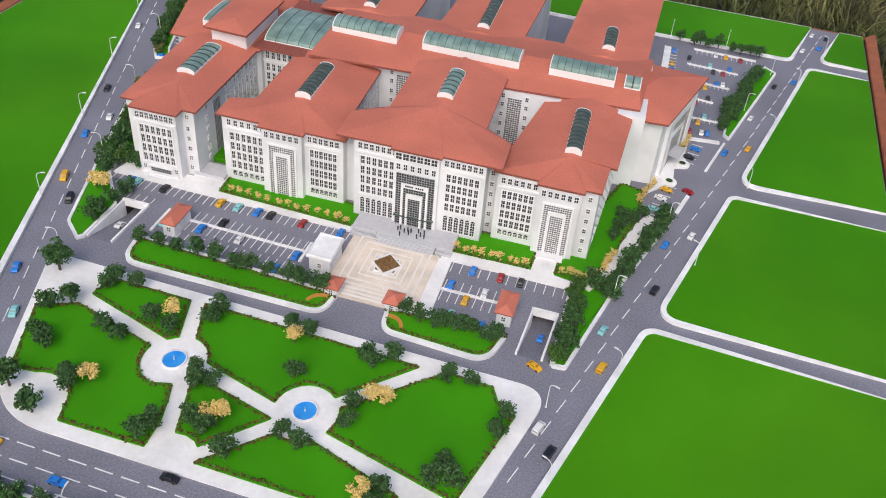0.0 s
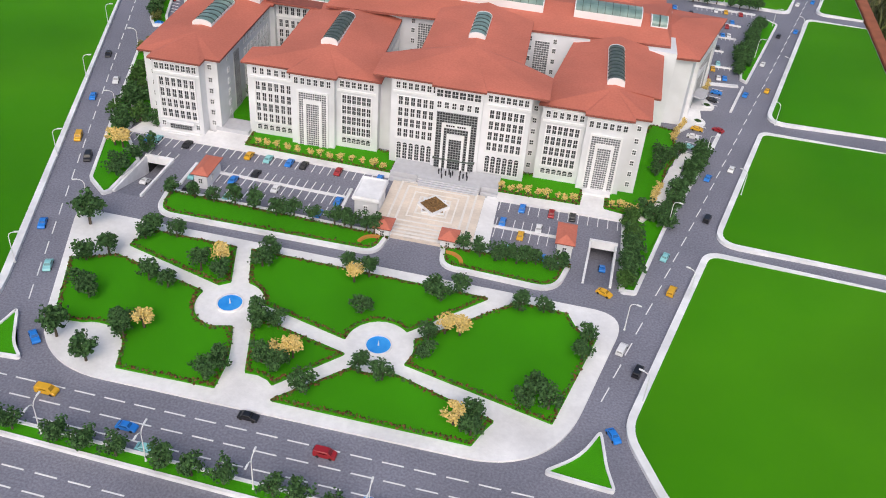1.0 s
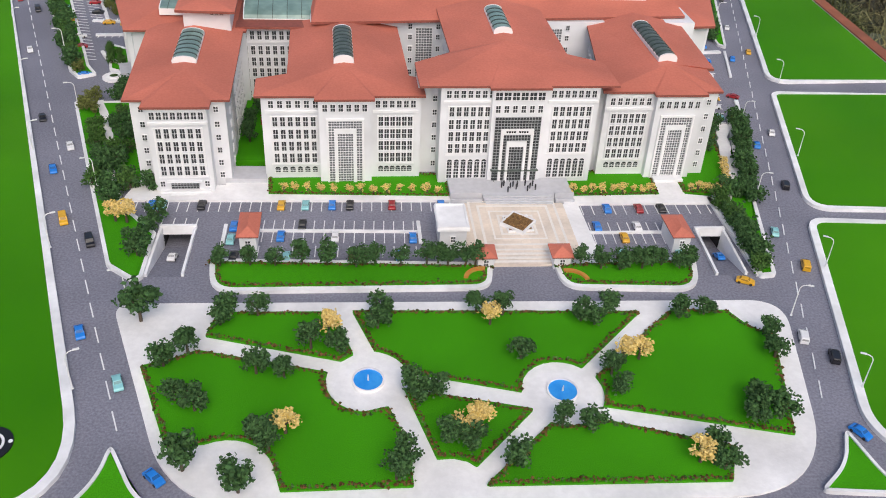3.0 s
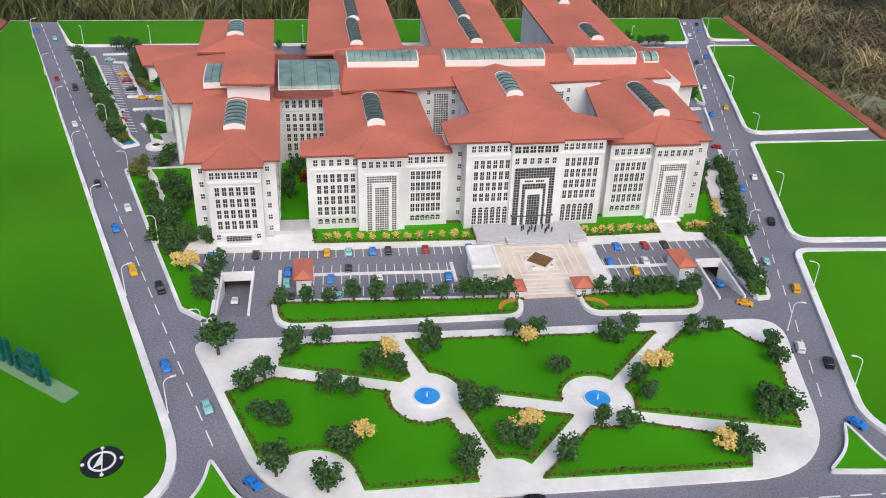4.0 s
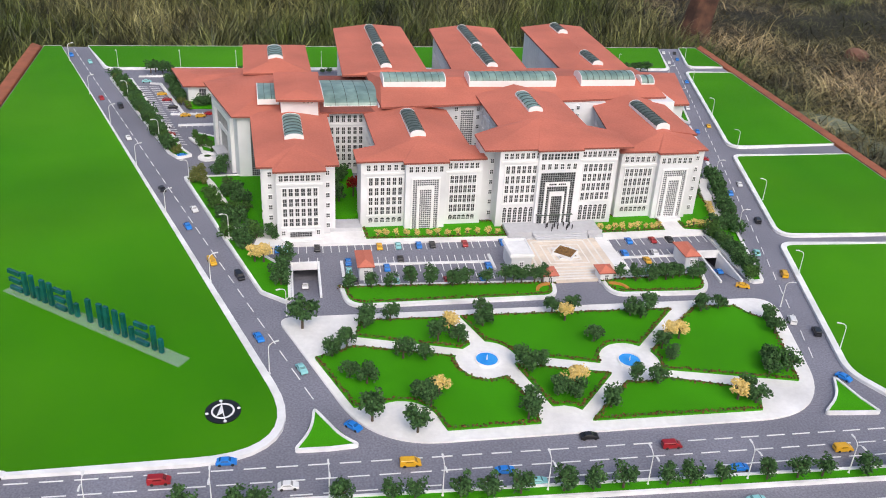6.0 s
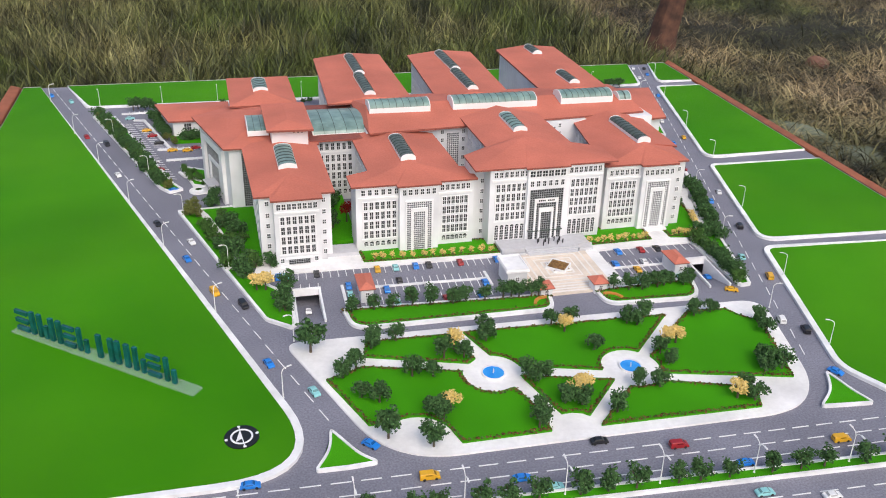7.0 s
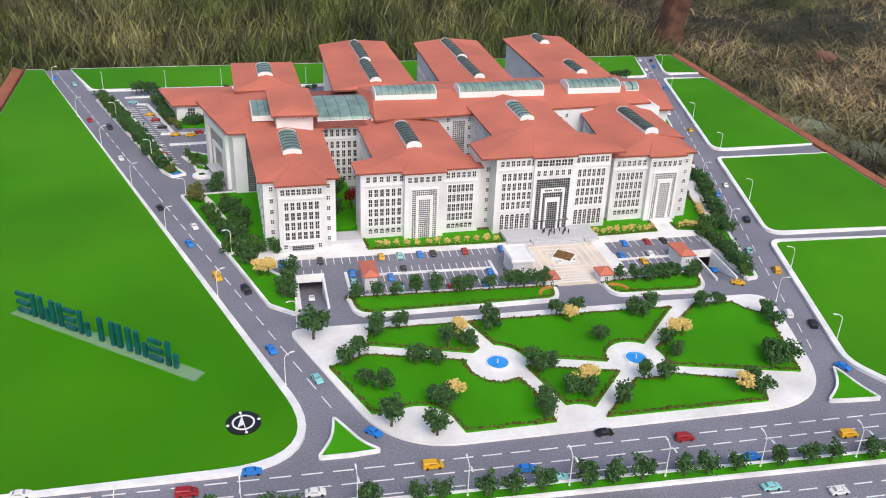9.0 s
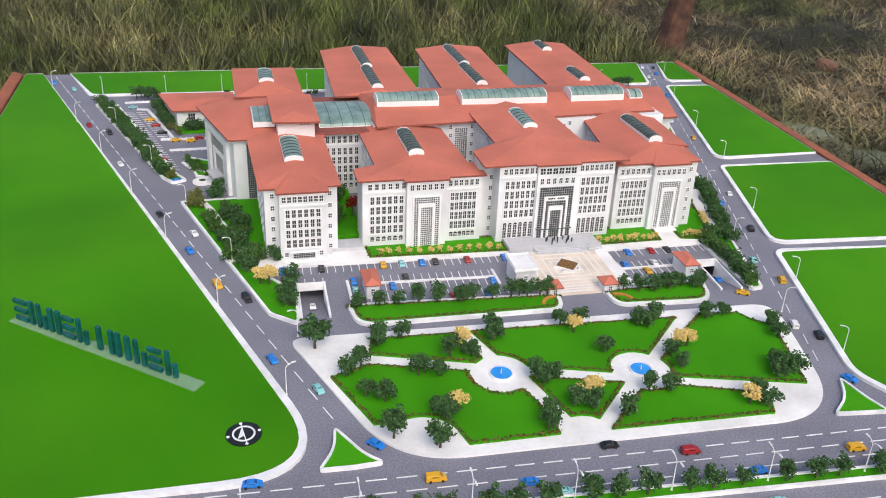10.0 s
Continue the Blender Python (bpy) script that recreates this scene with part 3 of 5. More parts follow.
def slab(poly, z0, z1, name="roof_step"):
    bm = bmesh.new()
    prism(bm, poly, z0, z1)
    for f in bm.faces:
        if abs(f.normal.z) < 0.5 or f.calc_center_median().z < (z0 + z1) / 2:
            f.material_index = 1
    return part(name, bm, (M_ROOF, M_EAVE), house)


ZE, ZC = 0.107, 0.125
# walls, wing by wing
block(rect(-0.430, -0.328, 0.096, 0.300), ZE)
block(rect(-0.411, -0.346, 0.0785, 0.100), ZE)
block(rect(-0.290, -0.108, 0.105, 0.148), ZE)
block(rect(-0.256, -0.124, 0.147, 0.310), ZE)
block(rect(-0.226, -0.166, 0.0955, 0.115), ZE)
block(rect(-0.110, -0.080, 0.120, 0.146), ZC - 0.003)
block(rect(-0.087, 0.100, 0.0905, 0.160), ZC)
block(rect(-0.058, 0.070, 0.155, 0.176), ZC)
block(rect(-0.028, 0.036, 0.0850, 0.098), ZC)
block(rect(-0.058, 0.070, 0.172, 0.320), ZC)
block(rect(0.098, 0.118, 0.120, 0.148), ZC - 0.003)
block([(0.114, 0.1055), (0.254, 0.1055), (0.272, 0.31), (0.151, 0.31)], ZE + 0.003)
block(rect(0.174, 0.232, 0.0965, 0.115), ZE + 0.003)
block([(-0.463, 0.296), (-0.320, 0.296), (-0.320, 0.500), (-0.440, 0.500), (-0.507, 0.450)], ZE)
block(rect(-0.445, -0.338, 0.480, 0.640), 0.115)
block([(-0.562, 0.656), (-0.460, 0.656), (-0.460, 0.756), (-0.590, 0.756)], 0.035)
block(rect(-0.394, -0.336, 0.280, 0.398), 0.137)
block(rect(-0.236, 0.300, 0.305, 0.480), 0.116)
block(rect(-0.325, -0.230, 0.305, 0.470), ZE)
slab(rect(-0.332, -0.232, 0.292, 0.478), ZE, ZE + 0.003)
block([(-0.272, 0.470), (-0.128, 0.470), (-0.126, 0.766), (-0.258, 0.750)], 0.117)
block([(-0.066, 0.470), (0.068, 0.470), (0.084, 0.762), (-0.050, 0.752)], 0.117)
block([(0.151, 0.470), (0.280, 0.470), (0.297, 0.782), (0.165, 0.774)], 0.117)
block([(0.262, 0.322), (0.330, 0.326), (0.386, 0.490), (0.290, 0.500)], ZE)

# roofs
def crown_roof(outline, z, ridge, fascia=0.0026):
    """A low roof over any outline: each corner, marked 0 or 1, runs up to that end of the ridge."""
    bm = bmesh.new()
    k = len(outline)
    c = [bm.verts.new((x, y, z)) for x, y, _ in outline]
    d = [bm.verts.new((x, y, z - fascia)) for x, y, _ in outline]
    e = [bm.verts.new(p) for p in ridge]
    for i in range(k):
        j = (i + 1) % k
        m, n = outline[i][2], outline[j][2]
        bm.faces.new((c[i], c[j], e[m]) if m == n else (c[i], c[j], e[n], e[m]))
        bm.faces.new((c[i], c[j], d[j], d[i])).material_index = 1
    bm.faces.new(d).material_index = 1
    return part("roof", bm, (M_ROOF, M_EAVE), house)


crown_roof([(-0.437, 0.092, 0), (-0.415, 0.092, 0), (-0.415, 0.0748, 0), (-0.342, 0.0748, 0), (-0.342, 0.092, 0), (-0.322, 0.092, 0), (-0.322, 0.30, 1), (-0.443, 0.30, 1)], ZE,
           [(-0.380, 0.150, 0.1150), (-0.382, 0.30, 0.1165)])
crown_roof([(-0.297, 0.101, 0), (-0.230, 0.101, 0), (-0.230, 0.092, 0), (-0.162, 0.092, 0), (-0.162, 0.101, 0), (-0.103, 0.101, 0), (-0.104, 0.148, 0), (-0.118, 0.150, 0), (-0.121, 0.315, 1),
            (-0.262, 0.315, 1), (-0.262, 0.148, 0), (-0.297, 0.146, 0)], ZE, [(-0.195, 0.165, 0.1160), (-0.195, 0.315, 0.1205)])
crown_roof([(-0.112, 0.087, 0), (-0.032, 0.087, 0), (-0.032, 0.081, 0), (0.040, 0.081, 0), (0.040, 0.087, 0), (0.122, 0.087, 0), (0.121, 0.150, 0), (0.080, 0.176, 0), (0.079, 0.325, 1),
            (-0.066, 0.325, 1), (-0.066, 0.180, 0), (-0.112, 0.150, 0)], ZC, [(0.006, 0.192, 0.1350), (0.006, 0.340, 0.1375)])
crown_roof([(0.108, 0.102, 0), (0.170, 0.102, 0), (0.170, 0.093, 0), (0.236, 0.093, 0), (0.236, 0.102, 0), (0.258, 0.102, 0), (0.262, 0.165, 0), (0.272, 0.165, 0), (0.281, 0.30, 1), (0.281, 0.318, 1),
            (0.145, 0.315, 1)], ZE + 0.004, [(0.206, 0.155, 0.1225), (0.211, 0.315, 0.1255)])
crown_roof([(-0.471, 0.286, 0), (-0.318, 0.286, 0), (-0.318, 0.510, 1), (-0.445, 0.510, 1), (-0.519, 0.456, 1)], ZE, [(-0.410, 0.380, 0.121), (-0.380, 0.430, 0.122)])
hip([(-0.452, 0.470), (-0.332, 0.470), (-0.332, 0.648), (-0.452, 0.648)], 0.117, [(-0.392, 0.520, 0.130), (-0.392, 0.600, 0.130)])
hip([(-0.570, 0.649), (-0.450, 0.649), (-0.450, 0.764), (-0.600, 0.764)], 0.037, [(-0.54, 0.694, 0.043), (-0.47, 0.714, 0.043)])
hip([(-0.402, 0.271), (-0.328, 0.267), (-0.328, 0.406), (-0.402, 0.406)], 0.1385, [(-0.366, 0.305, 0.1445), (-0.366, 0.390, 0.1445)])
hip([(-0.234, 0.284), (0.290, 0.320), (0.300, 0.492), (-0.238, 0.480)], 0.120, [(-0.222, 0.385, 0.1355), (0.280, 0.392, 0.1355)])
hip([(-0.280, 0.446), (-0.120, 0.446), (-0.118, 0.776), (-0.266, 0.757)], 0.121, [(-0.198, 0.455, 0.1285), (-0.190, 0.765, 0.1285)])
hip([(-0.074, 0.446), (0.075, 0.446), (0.092, 0.772), (-0.058, 0.760)], 0.121, [(0.002, 0.455, 0.1285), (0.018, 0.765, 0.1285)])
hip([(0.143, 0.446), (0.288, 0.446), (0.305, 0.792), (0.157, 0.782)], 0.121, [(0.217, 0.455, 0.1285), (0.232, 0.786, 0.1285)])
hip([(0.255, 0.310), (0.337, 0.316), (0.397, 0.496), (0.270, 0.505)], ZE + 0.001, [(0.290, 0.390, 0.120), (0.315, 0.440, 0.120)])


def skylight(x0, x1, y0, y1, z, rise, axis="y", ribs=8, glass=None, curb=0.0025, rib=0.0012):
    """A barrel-vaulted glass skylight with ribs on a white curb."""
    s = part("skylight", box(bmesh.new(), x0, x1, y0, y1, z - 0.006, z + curb), M_TRIM, house, "arched green glazed skylight on a white curb")
    n, zc = 10, z + curb
    e = 0.0006

    def profile(t, grow=0.0):
        a = math.pi * t
        return -math.cos(a), math.sin(a) * (rise + grow)

    def vault(bm, u0, u1, grow):
        lo, hi = [], []
        for i in range(n + 1):
            c, h = profile(i / n, grow)
            if axis == "y":
                x = (x0 + x1) / 2 + c * ((x1 - x0) / 2 - e + grow)
                lo.append(bm.verts.new((x, u0, zc + h)))
                hi.append(bm.verts.new((x, u1, zc + h)))
            else:
                y = (y0 + y1) / 2 + c * ((y1 - y0) / 2 - e + grow)
                lo.append(bm.verts.new((u0, y, zc + h)))
                hi.append(bm.verts.new((u1, y, zc + h)))
        for i in range(n):
            bm.faces.new((lo[i], lo[i + 1], hi[i + 1], hi[i]))
        bm.faces.new(lo)
        bm.faces.new(hi)
        return bm

    a0, a1 = (y0, y1) if axis == "y" else (x0, x1)
    g = part("vault_glass", vault(bmesh.new(), a0 + 0.0012, a1 - 0.0012, 0), glass or M_GREEN, s)
    for q in (a0, a1 - 0.0013):
        part("end_gable", vault(bmesh.new(), q, q + 0.0013, 0.0004), M_TRIM, s)
    for i in range(1, ribs):
        u = a0 + (a1 - a0) * i / ribs
        part("rib", vault(bmesh.new(), u - rib, u + rib, 0.0006), M_RIB, s)
    return s


skylight(-0.394, -0.366, 0.172, 0.258, 0.1150, 0.0050, ribs=7, curb=0.0018)
skylight(-0.207, -0.183, 0.170, 0.265, 0.1165, 0.0056, ribs=9, glass=M_DKGREEN)
skylight(-0.006, 0.018, 0.215, 0.292, 0.1355, 0.0050, ribs=6, curb=0.0018)
skylight(0.195, 0.219, 0.163, 0.272, 0.1230, 0.0056, ribs=10, glass=M_DKGREEN)
skylight(-0.221, -0.112, 0.352, 0.392, 0.1325, 0.009, "x", 9, curb=0.006, rib=0.0004)
skylight(-0.070, 0.090, 0.354, 0.394, 0.1325, 0.009, "x", 13, curb=0.006, rib=0.0004)
skylight(0.138, 0.243, 0.356, 0.396, 0.1325, 0.009, "x", 9, curb=0.006, rib=0.0004)
skylight(-0.324, -0.228, 0.318, 0.438, 0.1085, 0.013, "x", 5, rib=0.0004)
skylight(-0.430, -0.396, 0.318, 0.398, 0.1205, 0.004, "x", 3, rib=0.0004)
skylight(0.258, 0.284, 0.360, 0.392, 0.128, 0.010, "x", 2)
skylight(-0.407, -0.380, 0.520, 0.585, 0.128, 0.005, ribs=6, curb=0.0018)
for x, y in ((-0.208, 0.466), (-0.006, 0.470)):
    skylight(x, x + 0.021, y, y + 0.128, 0.1270, 0.006, ribs=10, glass=M_DKGREEN)
    skylight(x + 0.005, x + 0.026, y + 0.136, y + 0.270, 0.1270, 0.006, ribs=10, glass=M_DKGREEN)
skylight(0.210, 0.232, 0.480, 0.555, 0.1270, 0.006, ribs=7, glass=M_DKGREEN)
skylight(0.219, 0.241, 0.705, 0.765, 0.1270, 0.006, ribs=5, glass=M_DKGREEN)


# windows: shared meshes, facing -y, origin in the middle; each has its frame and its pane
def lattice(bm, xs, zs, y0, y1):
    """A flat lattice of bars: cells with an even column or row are solid."""
    nx, nz = len(xs) - 1, len(zs) - 1
    solid = lambda i, j: 0 <= i < nx and 0 <= j < nz and (i % 2 == 0 or j % 2 == 0)
    f = [[bm.verts.new((x, y0, z)) for z in zs] for x in xs]
    k = [[bm.verts.new((x, y1, z)) for z in zs] for x in xs]
    for i in range(nx):
        for j in range(nz):
            if not solid(i, j):
                continue
            bm.faces.new((f[i][j], f[i + 1][j], f[i + 1][j + 1], f[i][j + 1]))
            for di, dj, a, b in ((-1, 0, (i, j), (i, j + 1)), (1, 0, (i + 1, j), (i + 1, j + 1)), (0, -1, (i, j), (i + 1, j)), (0, 1, (i, j + 1), (i + 1, j + 1))):
                if not solid(i + di, j + dj):
                    bm.faces.new((f[a[0]][a[1]], f[b[0]][b[1]], k[b[0]][b[1]], k[a[0]][a[1]]))
    bmesh.ops.delete(bm, geom=[v for v in bm.verts if not v.link_faces], context="VERTS")
    return bm


def marks_of(lo, hi, n, edge, bar):
    out = [lo - edge, lo]
    for i in range(1, n):
        c = lo + (hi - lo) * i / n
        out += [c - bar / 2, c + bar / 2]
    return out + [hi, hi + edge]


def window_mesh(w, h, cols=2, rows=2, arched=False, bar=0.0007):
    bm = bmesh.new()
    if arched:
        o = [(-w / 2, -h / 2), (w / 2, -h / 2)] + [(math.cos(math.pi * i / 8) * w / 2, h / 2 + math.sin(math.pi * i / 8) * w / 2) for i in range(9)]
        out = inset(o, -bar)
        for (p, q), (r, t) in zip(zip(o, o[1:] + o[:1]), zip(out, out[1:] + out[:1])):
            v = [bm.verts.new((x, y, z)) for (x, z), y in ((p, -0.0012), (q, -0.0012), (t, -0.0012), (r, -0.0012))]
            bm.faces.new(v)
        bmesh.ops.remove_doubles(bm, verts=bm.verts, dist=1e-6)
        pane = bmesh.new()
        v = [pane.verts.new((x, -0.0005, z)) for x, z in o]
        b = [pane.verts.new((x, 0.0005, z)) for x, z in o]
        pane.faces.new(v)
        for i in range(len(o)):
            pane.faces.new((v[i - 1], v[i], b[i], b[i - 1]))
        bars = bmesh.new()
        xs = marks_of(-w / 2 + bar / 2, w / 2 - bar / 2, cols, bar / 2, bar * 0.5)
        zs = marks_of(-h / 2 + bar / 2, h / 2 - bar / 2, rows, bar / 2, bar * 0.45)
        lattice(bars, xs, zs, -0.0009, 0)
        return mesh_of("window", bm, M_TRIM), mesh_of("pane", pane, M_GLASS), mesh_of("glazing_bar", bars, M_TRIM)
    lattice(bm, marks_of(-w / 2, w / 2, cols, bar, bar * 0.6), marks_of(-h / 2, h / 2, rows, bar, bar * 0.5), -0.0012, 0.0005)
    pane = box(bmesh.new(), -w / 2 - bar * 0.5, w / 2 + bar * 0.5, -0.0005, 0.0004, -h / 2 - bar * 0.5, h / 2 + bar * 0.5)
    return mesh_of("window", bm, M_TRIM), mesh_of("pane", pane, M_GLASS)


W_MAIN = window_mesh(0.0052, 0.0114, bar=0.0006)
W_TOP = window_mesh(0.0052, 0.0084, bar=0.0006)
W_SMALL = window_mesh(0.0048, 0.0064)
W_ARCH = window_mesh(0.0066, 0.0046, arched=True)
W_TALL = window_mesh(0.0064, 0.0215, 2, 5, arched=True)
W_BIG = window_mesh(0.0080, 0.0092, 2, 2)


def grid_mesh(w, h, cols, rows, bar=0.00042, bars=None):
    """A glazed panel with a grid of white bars, origin at the middle of its foot."""
    bm = lattice(bmesh.new(), marks_of(-w / 2, w / 2, cols, bar, bar), marks_of(0, h, rows, bar, bar), -0.0011, 0.0)
    pane = box(bmesh.new(), -w / 2 - 0.0002, w / 2 + 0.0002, -0.0005, 0.0004, -0.0002, h + 0.0002)
    return mesh_of("glazing", bm, bars or M_TRIM), mesh_of("pane", pane, M_GLASS if bars else M_LATTICE)


def glaze(name, pair, parent, m, label=""):
    ob = link(name, pair[0], parent, m, label)
    for k, me in enumerate(pair[1:]):
        link(("pane", "glazing_bar")[k], me, ob, ob.matrix_basis if parent is None else m)
    return ob


def face(x, y, turn=0.0):
    """A facade: local x runs along it, local -y points out of it."""
    return pose(x, y, 0, 0, 0, turn)


def windows(f, us, z, me, name="window"):
    for u in us:
        glaze(name, me, house, f @ Matrix.Translation((u, 0, z)))


def span(u0, u1, n):
    return [u0 + (u1 - u0) * (i + 0.5) / n for i in range(n)]


def trim(f, u0, u1, z0, z1, d=0.0016, name="cornice"):
    part(name, box(bmesh.new(), u0, u1, -d, 0.0005, z0, z1, 0, f), M_TRIM, house)


def column(f, u, zs=(0.0135, 0.0290, 0.0448, 0.0605, 0.0765, 0.0945)):
    for z in zs:
        windows(f, [u], z, W_SMALL)


ROWS4 = (0.0290, 0.0440, 0.0590, 0.0745)


def bay(f, u0, u1, n=6, top=6, low="arch", dz=0.0):
    """A facade bay: a row under the eave, a cornice, four rows between pilasters, and a foot row."""
    windows(f, span(u0 + 0.001, u1 - 0.001, top), 0.0955 + dz, W_TOP)
    trim(f, u0 - 0.001, u1 + 0.001, 0.0852 + dz, 0.0878 + dz, 0.0022)
    trim(f, u0 - 0.001, u1 + 0.001, 0.1022 + dz, 0.1040 + dz, 0.0018)
    e = 0.005
    us = span(u0 + e, u1 - e, n)
    for z in ROWS4:
        windows(f, us, z + dz, W_MAIN)
    w = (u1 - u0 - 2 * e) / n
    for i in range(n + 1):
        trim(f, u0 + e + w * i - 0.0008, u0 + e + w * i + 0.0008, 0.0225 + dz, 0.0815 + dz, 0.0019, "pilaster")
    trim(f, u0 + e - 0.002, u1 - e + 0.002, 0.0205 + dz, 0.0224 + dz, 0.0022, "sill_course")
    if low == "arch":
        windows(f, us, 0.0125 + dz, W_ARCH)
    elif low == "tall":
        windows(f, us, 0.0140 + dz * 0.3, W_TALL)


def tall_glazing(f, uc, w, h, z0=0.004):
    """A tall glazed strip round a white frame, with a narrower glazed strip inside it."""
    outer = grid_mesh(w, h, max(8, round(w / 0.0032)), round(h / 0.0032))
    glaze("glazing", outer, house, f @ Matrix.Translation((uc, 0, z0)), "tall glazed strip with a fine white grid")
    i = w * 0.46
    bm = bmesh.new()
    for x0, x1 in ((-i / 2 - 0.0042, -i / 2), (i / 2, i / 2 + 0.0042)):
        box(bm, x0, x1, -0.0024, 0.0, z0 - 0.002, z0 + h * 0.87, 0, f @ Matrix.Translation((uc, 0, 0)))
    box(bm, -i / 2, i / 2, -0.0024, 0.0, z0 + h * 0.80, z0 + h * 0.87, 0, f @ Matrix.Translation((uc, 0, 0)))
    part("inner_frame", bm, M_TRIM, house)
    bm = bmesh.new()
    for x0, x1 in ((-w / 2 - 0.0026, -w / 2), (w / 2, w / 2 + 0.0026)):
        box(bm, x0, x1, -0.002, 0.0005, 0, z0 + h, 0, f @ Matrix.Translation((uc, 0, 0)))
    box(bm, -w / 2 - 0.0026, w / 2 + 0.0026, -0.002, 0.0005, z0 + h, z0 + h + 0.0026, 0, f @ Matrix.Translation((uc, 0, 0)))
    part("outer_frame", bm, M_TRIM, house)


# wing with the small side entrance
fA, fA2 = face(-0.410, 0.0785), face(-0.428, 0.096)
bay(fA, 0.001, 0.062, 6, 8, "")
windows(fA, (0.007, 0.056), 0.0125, W_SMALL)
glaze("glazing", grid_mesh(0.030, 0.0085, 9, 3, bars=M_MULLION), house, fA @ Matrix.Translation((0.0315, -0.0008, 0.007)), "dark entrance glazing with white bars")
trim(fA, 0.012, 0.051, 0.0158, 0.0172, 0.005, "entrance_canopy")
trim(fA, 0.004, 0.059, 0.0, 0.005, 0.005, "plinth_step")
trim(fA, 0.016, 0.047, 0.0, 0.0035, 0.009, "plinth_step")
column(fA2, 0.009)
column(fA2, 0.0895)
trim(fA2, 0.0, 0.098, 0.1022, 0.1040, 0.0016)
# second wing
fB, fB2 = face(-0.288, 0.105), face(-0.225, 0.0955)
bay(fB, 0.003, 0.065)
bay(fB, 0.125, 0.176)
windows(fB2, span(0.002, 0.056, 6), 0.0955, W_TOP)
trim(fB2, -0.001, 0.059, 0.1022, 0.1040, 0.0016)
tall_glazing(fB2, 0.029, 0.038, 0.076)
# main front
fC, fC2, fG = face(-0.086, 0.0905), face(-0.027, 0.0850), face(-0.112, 0.120)
bay(fC, 0.003, 0.063, 6, 7, "tall", 0.0185)
bay(fC, 0.126, 0.184, 6, 7, "tall", 0.0185)
windows(fC2, span(0.001, 0.061, 6), 0.1140, W_BIG)
windows(fC2, span(0.001, 0.061, 6), 0.0985, W_TOP)
trim(fC2, -0.001, 0.063, 0.1205, 0.1225, 0.0016)
column(fG, 0.022, (0.012, 0.0300, 0.0460, 0.0620, 0.0780, 0.0950, 0.1120))
column(face(0.098, 0.120), 0.007, (0.012, 0.0300, 0.0460, 0.0620, 0.0780, 0.0950, 0.1120))
glaze("glazing", grid_mesh(0.054, 0.080, 15, 22, 0.0004, M_MULLION), house, fC2 @ Matrix.Translation((0.031, -0.0004, 0.0088)), "dark portal glazing with a fine grid")
for w, h, d in ((0.036, 0.066, 0.003), (0.0205, 0.051, 0.0042)):
    bm = bmesh.new()
    m = fC2 @ Matrix.Translation((0.031, 0, 0.0088))
    for s in (-1, 1):
        box(bm, s * w / 2 - 0.0016, s * w / 2 + 0.0016, -d, 0, 0, h, 0, m)
    box(bm, -w / 2 + 0.0016, w / 2 - 0.0016, -d, 0, h - 0.0065, h, 0, m)
    part("portal_frame", bm, M_TRIM, house, "white portal frame")
bm = bmesh.new()
m = fC2 @ Matrix.Translation((0.031, 0, 0.0088))
for i in range(9):
    if i != 4:
        box(bm, -0.0135 + i * 0.003, -0.0135 + i * 0.003 + 0.0022, -0.0034, -0.0029, 0.0618, 0.0640, 0, m)
part("sign_bars", bm, M_DARK, house, "unreadable dark sign marks")
canopy = part("portal_canopy", box(bmesh.new(), 0.002, 0.060, -0.0052, 0.0, 0.0226, 0.0232, 0, fC2), M_DKGREEN, house, "thin dark canopy over the main doors")
for u in span(0.002, 0.060, 6):
    part("canopy_post", box(bmesh.new(), u - 0.00025, u + 0.00025, -0.0050, -0.0045, 0.0088, 0.0228, 0, fC2), M_DKGREEN, canopy)
# right front wing
fD, fD2 = face(0.115, 0.1055), face(0.175, 0.0965)
bay(fD, 0.002, 0.058, dz=0.002)
windows(fD2, span(0.001, 0.055, 6), 0.0975, W_TOP)
trim(fD2, -0.001, 0.057, 0.1045, 0.1062, 0.0016)
tall_glazing(fD2, 0.028, 0.038, 0.078)
trim(fD2, 0.009, 0.047, 0.0, 0.006, 0.012, "entrance_step")
column(fD, 0.1285, (0.0155, 0.0310, 0.0468, 0.0625, 0.0785, 0.0965))

# side and courtyard walls
def grid_wall(f, u0, u1, n, zs=(0.0135, 0.0290, 0.0440, 0.0590, 0.0745, 0.0945), me=W_MAIN):
    for z in zs:
        windows(f, span(u0, u1, n), z, me)


grid_wall(face(-0.328, 0.100, 90), 0.085, 0.190, 8)
glaze("glazing", grid_mesh(0.018, 0.085, 5, 24, bars=M_MULLION), house, face(-0.328, 0.100, 90) @ Matrix.Translation((0.060, 0, 0.006)), "tall dark stair glazing")
column(face(-0.328, 0.100, 90), 0.030)
grid_wall(face(-0.430, 0.300, -90), 0.012, 0.18, 6, me=W_SMALL)
fL = face(-0.330, 0.3045)
grid_wall(fL, 0.003, 0.070, 7, (0.0290, 0.0440, 0.0590, 0.0745, 0.0945))
windows(fL, span(0.003, 0.070, 7), 0.0140, W_ARCH)
trim(fL, 0, 0.072, 0.0845, 0.0870, 0.002)
grid_wall(face(-0.124, 0.150, 90), 0.01, 0.15, 10, (0.0440, 0.0590, 0.0745, 0.0945))
grid_wall(face(-0.256, 0.310, -90), 0.01, 0.15, 10)
